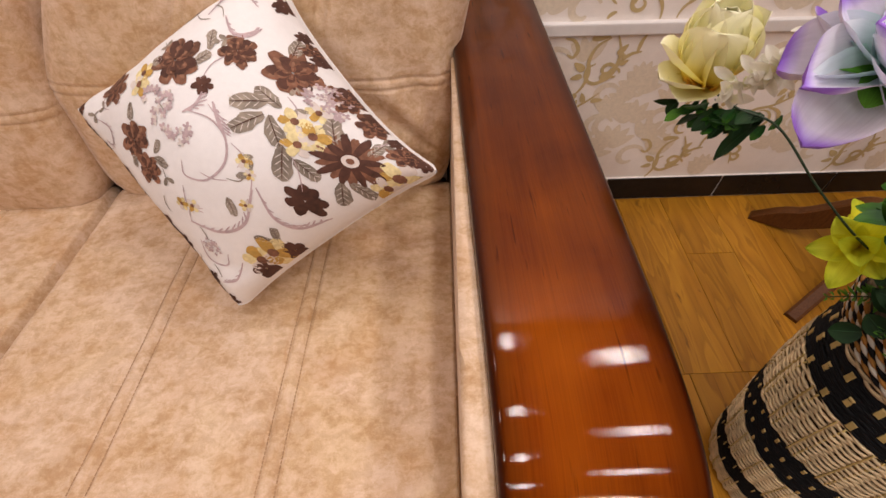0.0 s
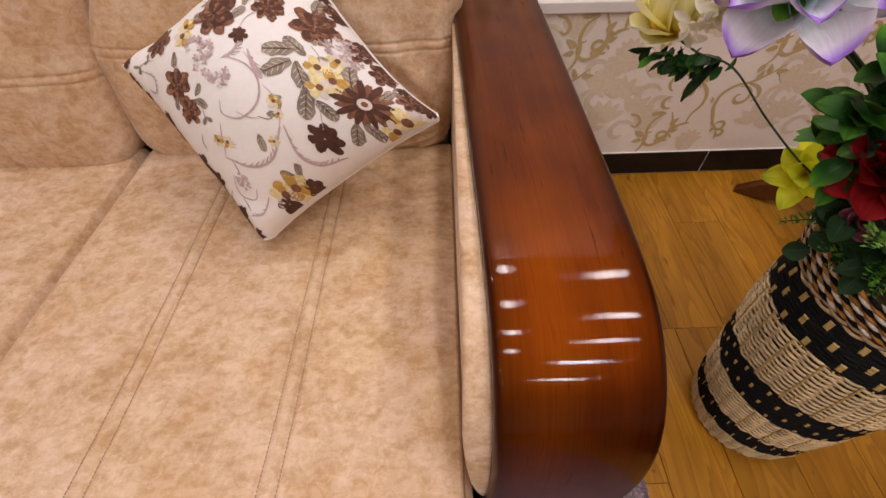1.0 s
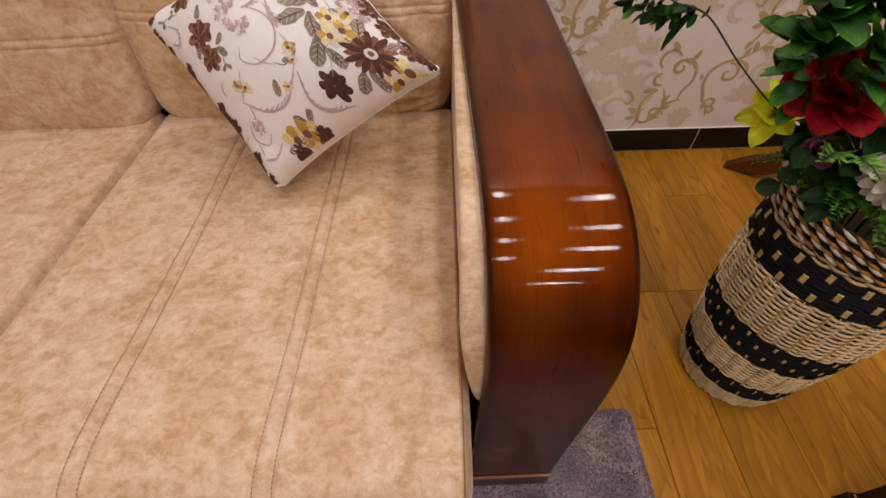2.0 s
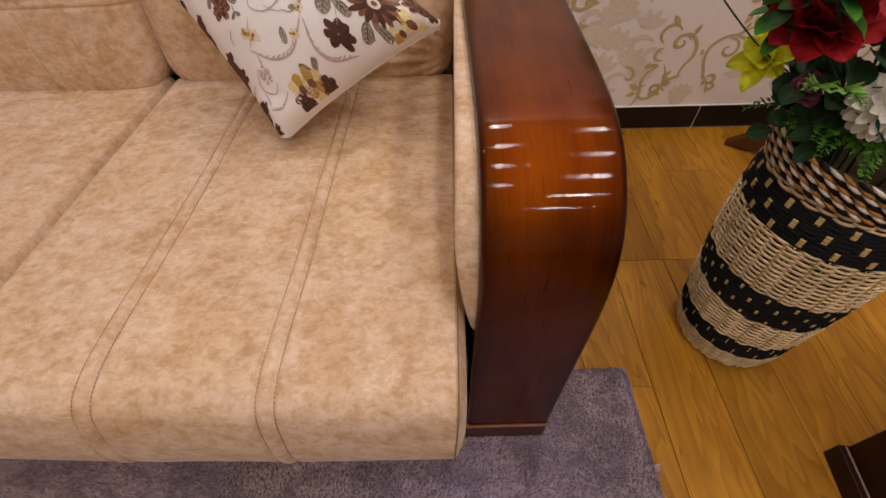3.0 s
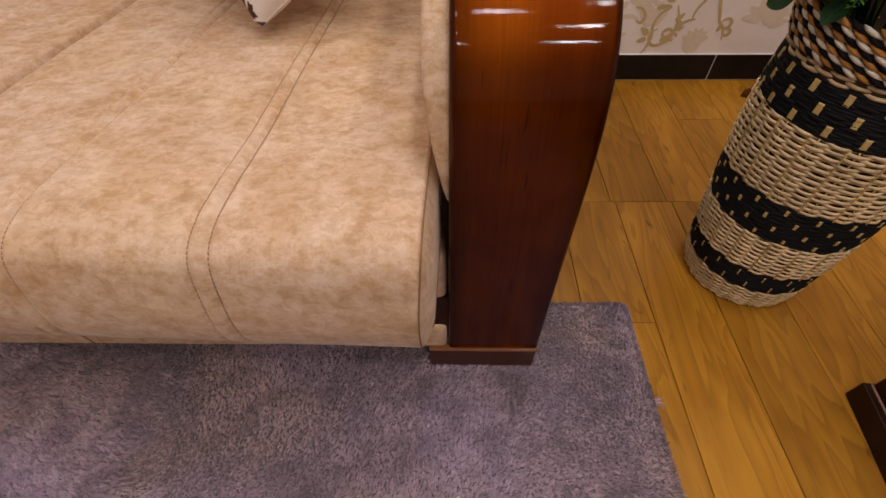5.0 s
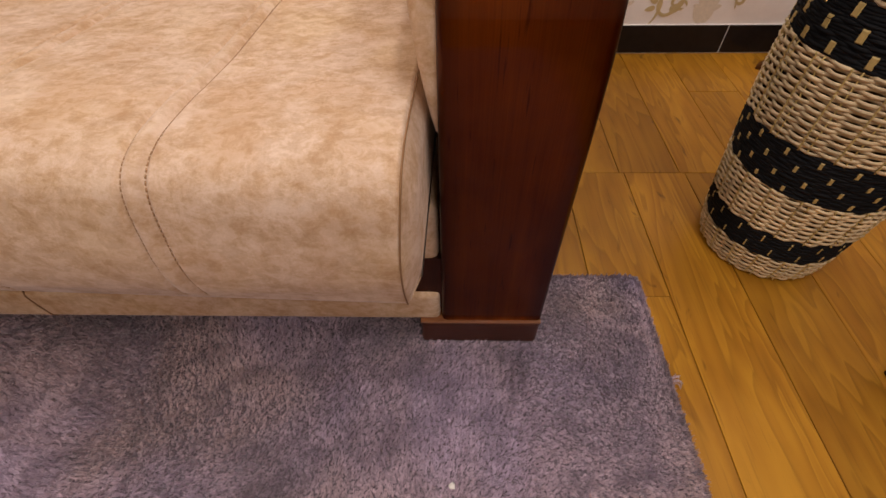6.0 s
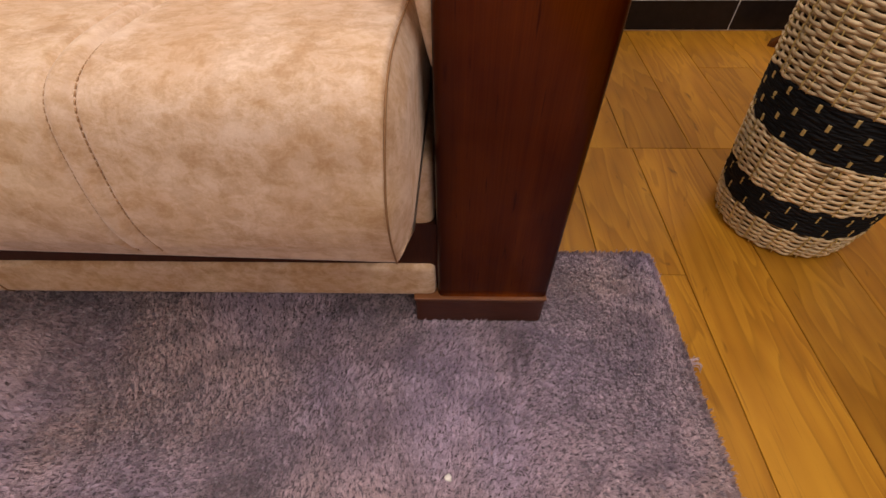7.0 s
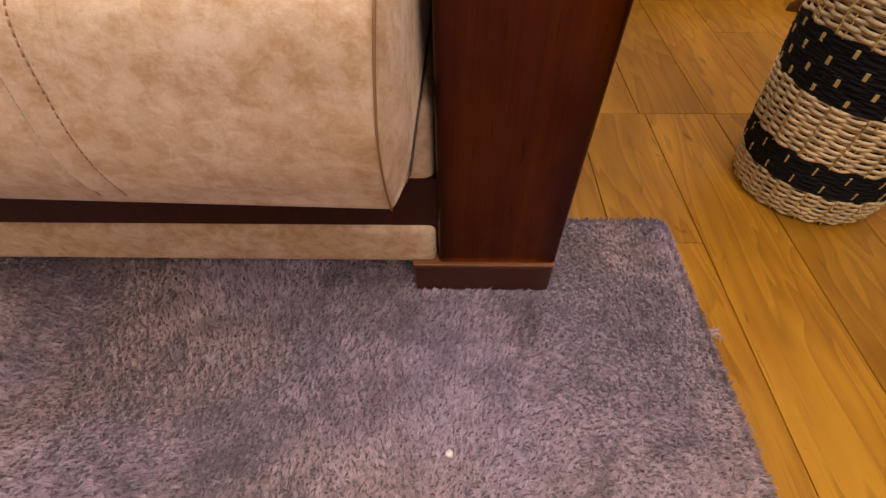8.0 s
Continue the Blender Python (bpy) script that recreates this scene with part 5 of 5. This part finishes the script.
# yellow rose, high and apart on a long bare stem
c = (0.436, 0.735, 0.850)
rose = flower("yellow_rose", "pale yellow artificial rose on a long thin stem", c)
ax = (-0.12, -0.08, 1.0)
for i in range(4):
    petal_mesh("petal", c, ax, i * 1.57 + 0.4, 24, -34, 0.096, 0.076, P_YELLOW, rose, 0.75, 0.42, 0.03)
for i in range(5):
    petal_mesh("petal", c, ax, i * 1.26 + 1.0, 38, -48, 0.106, 0.088, P_YELLOW, rose, 0.6, 0.40, 0.04)
for i in range(3):
    petal_mesh("petal", c, ax, i * 2.09 + 0.2, 50, -44, 0.100, 0.084, P_YELLOW, rose, 0.5, 0.40, 0.05)
d0, a0, b0 = frame_of(ax)
for want, o, l in (((-1, -0.3, 0), 84, 0.078), ((-0.8, -0.7, 0), 96, 0.066), ((-1, 0.2, 0), 66, 0.085)):
    petal_mesh("petal", c, ax, math.atan2(Vector(want).dot(b0), Vector(want).dot(a0)), o, -30, l, 0.062, P_YELLOW, rose, 0.45, 0.42, 0.06)
stem_to(rose, c, [(0.470, 0.70, 0.836), (0.512, 0.668, 0.828), (0.565, 0.618, 0.775), (0.625, 0.57, 0.725), (0.70, 0.52, 0.68)], 0.0016)
for p, d, l, w, mt in (((0.500, 0.684, 0.832), (-0.5, 0.05, -0.75), 0.075, 0.030, L_DARK), ((0.500, 0.684, 0.832), (-0.9, 0.25, -0.1), 0.06, 0.028, L_DARK), ((0.462, 0.706, 0.828), (-0.8, 0.2, -0.4), 0.030, 0.020, L_GLOSS), ((0.450, 0.712, 0.825), (-0.5, -0.2, -0.7), 0.028, 0.018, L_GLOSS), ((0.435, 0.722, 0.822), (-0.9, 0.1, -0.2), 0.026, 0.018, L_GLOSS), ((0.425, 0.730, 0.815), (-0.8, 0.1, -0.6), 0.028, 0.018, L_FERN), ((0.48, 0.695, 0.83), (-0.2, 0.5, -0.7), 0.034, 0.02, L_DARK), ((0.455, 0.71, 0.82), (-0.9, -0.3, -0.5), 0.034, 0.019, L_DARK), ((0.44, 0.72, 0.812), (-0.6, 0.4, -0.6), 0.03, 0.018, L_DARK), ((0.47, 0.70, 0.822), (-0.7, -0.1, -0.9), 0.036, 0.02, L_DARK), ((0.445, 0.72, 0.815), (-0.3, 0.2, -0.9), 0.026, 0.017, L_GLOSS), ((0.475, 0.70, 0.835), (-0.4, -0.5, -0.5), 0.03, 0.02, L_GLOSS)):
    petal_mesh("leaf", p, d, 1.0, 0, 14, l, w, mt, rose, 0.2, 1.0, 0.05, 7, 5)

for i in range(26):
    t = frng.random()
    p = (0.422 + 0.085 * t + frng.uniform(-0.012, 0.012), 0.738 - 0.06 * t + frng.uniform(-0.014, 0.014), 0.818 + 0.012 * t + frng.uniform(-0.016, 0.010))
    petal_mesh("leaf", p, (frng.uniform(-1, 0.4), frng.uniform(-0.9, 0.5), frng.uniform(-0.9, 0.2)), frng.uniform(0, 6.28), 0, 20, frng.uniform(0.020, 0.034), 0.014, L_DARK if i % 3 else L_GLOSS, rose, 0.25, 1.0, 0.05, 6, 5)

# white spray behind the violet bloom
c = (0.452, 0.628, 0.905)
white = flower("white_spray_flower", "creamy white artificial flower spray with pointed petals", c)
for i in range(110):
    t = 1.35 * frng.random()
    p = (0.418 + 0.045 * t + frng.uniform(-0.010, 0.010), 0.668 - 0.06 * t + frng.uniform(-0.010, 0.010), 0.880 + 0.09 * t + frng.uniform(-0.008, 0.008))
    petal_mesh("petal", p, (frng.uniform(-1, 0.3), frng.uniform(-1, 0.4), frng.uniform(-0.6, 0.8)), frng.uniform(0, 6.28), frng.uniform(10, 60), 20, 0.026, 0.012, P_WHITE, white, 0.4, 0.8, 0.0, 6, 5)
stem_to(white, (0.470, 0.615, 0.93), [(0.56, 0.55, 0.90), (0.66, 0.50, 0.78)])

# large violet-tipped bloom, nearest to the camera
c = (0.436, 0.530, 0.985)
violet = flower("violet_bloom", "large white artificial bloom with violet petal tips", c)
ax = (-0.28, -0.30, 0.90)
for n, turn, start, bend, length, width in ((6, 0.15, 122, -24, 0.074, 0.064), (5, 0.70, 92, -30, 0.066, 0.060), (4, 0.25, 52, -20, 0.056, 0.050)):
    for i in range(n):
        petal_mesh("petal", c, ax, i * 6.283 / n + turn + frng.uniform(-0.12, 0.12), start + frng.uniform(-9, 9), bend, length * frng.uniform(0.92, 1.1), width, P_PURPLE, violet, 1.0, 0.30, 0.10, 11, 9)
for i in range(5):
    petal_mesh("sepal", c, ax, i * 1.257 + 0.2, 78, 10, 0.045, 0.026, L_FERN, violet, 0.2, 0.7, 0.0, 7, 5)
stem_to(violet, c, [(0.56, 0.49, 0.89), (0.65, 0.47, 0.76)], 0.003)

# crimson rose
c = (0.590, 0.447, 0.826)
red = flower("red_rose", "deep crimson artificial rose among dark leaves", c)
ax = (-0.35, -0.35, 0.85)
for k, (n, o, l) in enumerate(((5, 12, 0.045), (6, 28, 0.055), (7, 52, 0.062), (9, 78, 0.068))):
    for i in range(n):
        petal_mesh("petal", c, ax, i * 6.283 / n + k * 0.5, o, -14 + 8 * k, l, 0.052, P_RED, red, 0.5, 0.5, 0.07, 7, 6)
stem_to(red, c)

# lime lily
c = (0.640, 0.575, 0.708)
lily = flower("lime_lily", "bright lime-yellow artificial lily over the basket rim", c)
ax = (-0.62, -0.45, 0.45)
for i in range(6):
    petal_mesh("petal", c, ax, i * 1.047 + 0.5, 38, 42, 0.062 + 0.010 * math.sin(i * 2.3), 0.036, P_LIME, lily, 0.45, 0.80, 0.22)
for i in range(3):
    petal_mesh("petal", c, ax, i * 2.094, 18, 22, 0.044, 0.030, P_LIME, lily, 0.5, 0.6, 0.02)
for i in range(4):
    petal_mesh("petal", (0.648, 0.605, 0.715), (0.0, -0.3, 0.9), i * 1.57, 50, 20, 0.036, 0.026, P_LIME, lily, 0.35, 0.8, 0.10)
stem_to(lily, c)

# small mauve rose
c = (0.652, 0.472, 0.715)
mv = flower("mauve_rose", "small dusty mauve artificial rosebud", c)
for k, (n, o) in enumerate(((4, 15), (5, 40), (6, 65))):
    for i in range(n):
        petal_mesh("petal", c, (-0.5, -0.6, 0.5), i * 6.283 / n + k, o, 5, 0.030, 0.028, P_MAUVE, mv, 0.5, 0.5, 0.08, 6, 5)
stem_to(mv, c)

# white layered daisy
c = (0.705, 0.392, 0.735)
dz = flower("white_daisy", "white artificial chrysanthemum with layered long petals", c)
for k, (n, o) in enumerate(((9, 30), (11, 55), (13, 80), (13, 100))):
    for i in range(n):
        petal_mesh("petal", c, (-0.45, -0.6, 0.55), i * 6.283 / n + k * 0.3, o, 12, 0.050, 0.019, P_WHITE, dz, 0.4, 0.5, 0.02, 6, 5)
stem_to(dz, c)


def leaf_spray(name, label, at, leaves, mat, length, width, spread, axis, droop=30):
    g = flower(name, label, at)
    for i in range(int(leaves * (1.15 if mat is L_GLOSS else 1.6))):
        p = [at[k] + frng.uniform(-spread, spread) for k in range(3)]
        petal_mesh("leaf", p, axis, frng.uniform(0, 6.28), frng.uniform(25, 95), droop * frng.uniform(0.3, 1.2), length * frng.uniform(0.65, 1.05), width * frng.uniform(0.75, 1.1), mat, g, 0.35, 0.72 if mat is L_GLOSS else 0.9, 0.06, 8, 5)
    stem_to(g, at)
    return g


for at, n, mt, l, w, sp, ax in (((0.530, 0.450, 0.935), 12, L_GLOSS, 0.060, 0.032, 0.020, (-0.1, -0.2, 0.9)), ((0.575, 0.440, 0.920), 12, L_GLOSS, 0.060, 0.032, 0.024, (0.1, -0.2, 0.9)), ((0.520, 0.455, 0.895), 13, L_GLOSS, 0.060, 0.032, 0.020, (-0.2, -0.2, 0.9)), ((0.560, 0.470, 0.835), 13, L_GLOSS, 0.056, 0.031, 0.020, (-0.4, -0.2, 0.7)), ((0.595, 0.530, 0.800), 7, L_GLOSS, 0.045, 0.026, 0.010, (-0.3, 0.2, 0.8)), ((0.545, 0.400, 0.880), 11, L_GLOSS, 0.060, 0.032, 0.022, (0.2, -0.4, 0.9))):
    leaf_spray("leaf_spray", "glossy green artificial leaves in the basket", at, n, mt, l, w, sp, ax)
for at, n, mt, l, w, sp, ax in (((0.650, 0.485, 0.725), 5, L_DARK, 0.052, 0.032, 0.016, (-0.5, -0.5, 0.5)), ((0.700, 0.440, 0.700), 10, L_DARK, 0.055, 0.032, 0.030, (-0.3, -0.4, 0.8)), ((0.760, 0.470, 0.720), 12, L_DARK, 0.060, 0.034, 0.040, (0.1, -0.2, 0.9)), ((0.700, 0.540, 0.700), 9, L_DARK, 0.060, 0.040, 0.02, (-0.1, 0.2, 0.9)), ((0.70, 0.46, 0.80), 9, L_DARK, 0.075, 0.045, 0.03, (0.1, -0.2, 0.9)), ((0.840, 0.450, 0.680), 14, L_DARK, 0.085, 0.050, 0.060, (0.2, 0.0, 0.9)), ((0.800, 0.36, 0.68), 8, L_DARK, 0.07, 0.04, 0.04, (0.1, -0.6, 0.7)), ((0.680, 0.470, 0.655), 10, L_DARK, 0.05, 0.030, 0.03, (-0.5, -0.5, 0.4))):
    leaf_spray("dark_leaf_spray", "matt dark green artificial foliage in the basket", at, n, mt, l, w, sp, ax)
tl = leaf_spray("teal_leaf_spray", "small teal artificial leaf near the white flower", (0.690, 0.385, 0.712), 2, L_TEAL, 0.045, 0.024, 0.004, (0.5, -0.4, 0.3))


def fern(at, toward, length, mat, width=0.030, label="light green artificial fern frond over the rim"):
    g = flower("fern_frond", label, at)
    d = Vector(toward).normalized()
    side = d.cross(Vector((0, 0, 1))).normalized()
    path = [Vector(at) + d * (length * t) + Vector((0, 0, -0.25 * length * t * t)) for t in np.linspace(0, 1, 12)]
    v, f = tube(path, 0.0010, 5)
    raw("stem", v, f, STEM, g)
    for i in range(2, 12):
        for sg in (-1, 1):
            l = width * (1.05 - 0.07 * i)
            for q, k in ((0.0, 1.0), (0.35, 0.6)):
                petal_mesh("leaflet", path[i] - d * 0.0 + side * sg * l * q, d * (0.6 + q) + side * sg + Vector((0, 0, frng.uniform(-0.3, 0.35))), frng.uniform(0, 6.28), 4, 25, l * k * 1.15, l * 0.27, mat, g, 0.2, 1.0, 0.0, 6, 3)


for at, to, l, mt, w in (((0.690, 0.520, 0.635), (-0.75, 0.25, -0.05), 0.085, L_FERN, 0.026), ((0.700, 0.450, 0.650), (-0.6, -0.5, 0.1), 0.075, L_FERN, 0.028), ((0.720, 0.420, 0.650), (-0.2, -0.9, -0.2), 0.075, L_FERN, 0.028), ((0.740, 0.40, 0.655), (0.2, -0.9, -0.15), 0.075, L_FERN, 0.026), ((0.690, 0.490, 0.640), (-0.8, -0.2, -0.05), 0.060, L_FERN, 0.024), ((0.705, 0.435, 0.655), (-0.7, -0.6, -0.25), 0.070, L_FERN, 0.026), ((0.695, 0.47, 0.65), (-0.9, -0.3, -0.3), 0.070, L_FERN, 0.024), ((0.73, 0.405, 0.66), (-0.3, -0.8, -0.5), 0.075, L_FERN, 0.026), ((0.76, 0.385, 0.66), (0.1, -0.9, -0.4), 0.075, L_FERN, 0.026), ((0.63, 0.43, 0.745), (-0.7, -0.5, 0.5), 0.085, L_SPRAY, 0.024), ((0.64, 0.42, 0.75), (-0.2, -0.8, 0.4), 0.080, L_SPRAY, 0.024), ((0.67, 0.40, 0.76), (0.5, -0.6, 0.35), 0.09, L_SPRAY, 0.024), ((0.70, 0.42, 0.77), (0.7, -0.4, 0.4), 0.09, L_FERN, 0.026)):
    if mt is L_FERN and at[2] < 0.67:
        at, l = (at[0] + 0.006, at[1], at[2] + 0.026), l * 0.88
    fern(at, to, l, mt, w)

# ---- wooden stand behind the basket ----
def make_stand():
    st = thing("pedestal_stand", "brown wooden pedestal stand with curved legs", "stand", (1.46, 1.07, 0))
    cx, cy = 1.46, 1.07
    for tip in ((1.195, 1.278), (1.120, 0.865), (1.75, 1.25), (1.74, 0.86)):
        d = np.array([tip[0] - cx, tip[1] - cy])
        L = np.linalg.norm(d)
        d /= L
        n = np.array([-d[1], d[0]])
        prof = smooth_path([(0.02, 0.225), (0.10, 0.215), (0.16, 0.160), (0.215, 0.105), (0.27, 0.072), (L, 0.012)], 6)
        low = smooth_path([(0.02, 0.09), (0.10, 0.10), (0.16, 0.062), (0.22, 0.022), (0.30, 0.004), (L, 0.0)], 6)
        verts = []
        for (a, z1), (b, z0) in zip(prof, low):
            for sg, r, z in ((-1, a, z1 - 0.004), (-0.6, a, z1), (0.6, a, z1), (1, a, z1 - 0.004), (1, b, z0), (-1, b, z0)):
                h = 0.019 * sg
                verts.append((cx + d[0] * r + n[0] * h, cy + d[1] * r + n[1] * h, z))
        k = len(prof)
        f = grid_faces(k, 6, wrap_m=True) + [tuple(range(6)), tuple((k - 1) * 6 + i for i in range(6))[::-1]]
        raw("leg", verts, f, STAND_WOOD, st, smooth=False)
    verts = []
    n = 24
    ring = [(0.045, 0.08), (0.05, 0.12), (0.045, 0.22), (0.03, 0.26), (0.038, 0.36), (0.028, 0.48), (0.05, 0.52)]
    for r, z in ring:
        verts += [(cx + r * math.cos(6.2832 * i / n), cy + r * math.sin(6.2832 * i / n), z) for i in range(n)]
    raw("column", verts, grid_faces(len(ring), n, wrap_m=True) + [tuple(range(n))[::-1], tuple((len(ring) - 1) * n + i for i in range(n))], STAND_WOOD, st)


make_stand()

# ---- floor planks ----
def lay_planks():
    rng = random.Random(8)
    meshes = {}

    def plank(x0, x1, y0, y1):
        w, l = round(x1 - x0, 3), round(y1 - y0, 3)
        if (w, l) not in meshes:
            bm = box(-w / 2 + 0.0006, w / 2 - 0.0006, -l / 2 + 0.0006, l / 2 - 0.0006, -0.008, 0.0, 0.0008, 1)
            me = bpy.data.meshes.new("plank")
            bm.to_mesh(me)
            bm.free()
            me.materials.append(OAK)
            meshes[(w, l)] = me
        ob = new("plank", meshes[(w, l)])
        ob.location = ((x0 + x1) / 2, (y0 + y1) / 2, 0)
        put_under(ob, floor)

    step = 0.1595
    for zone, (ya, yb, off) in enumerate(((0.71, WALL_Y - 0.003, 0.752), (-0.60, 0.71, 0.6055), (-2.0, -0.60, 0.70), (-3.6, -2.0, 0.62), (Y0, -3.6, 0.68))):
        x = off - step * 22
        i = 0
        while x < X1 - 0.01:
            a, b = max(x, X0), min(x + step, X1)
            if b - a > 0.002:
                if zone == 0:
                    ends = [ya] + ([1.118] if abs(a - 0.9065) < 0.02 or i % 5 == 0 and a < 0 else []) + [yb]
                elif zone == 1:
                    ends = [ya] + ([0.31] if abs(b - 0.6055) < 0.02 else [-0.52 + 0.04 * (i % 3)]) + [yb]
                else:
                    ends = [ya, (ya + yb) / 2 + 0.2 * (i % 3 - 1), yb]
                for e0, e1 in zip(ends, ends[1:]):
                    plank(a, b, e0, e1)
            x += step
            i += 1


lay_planks()
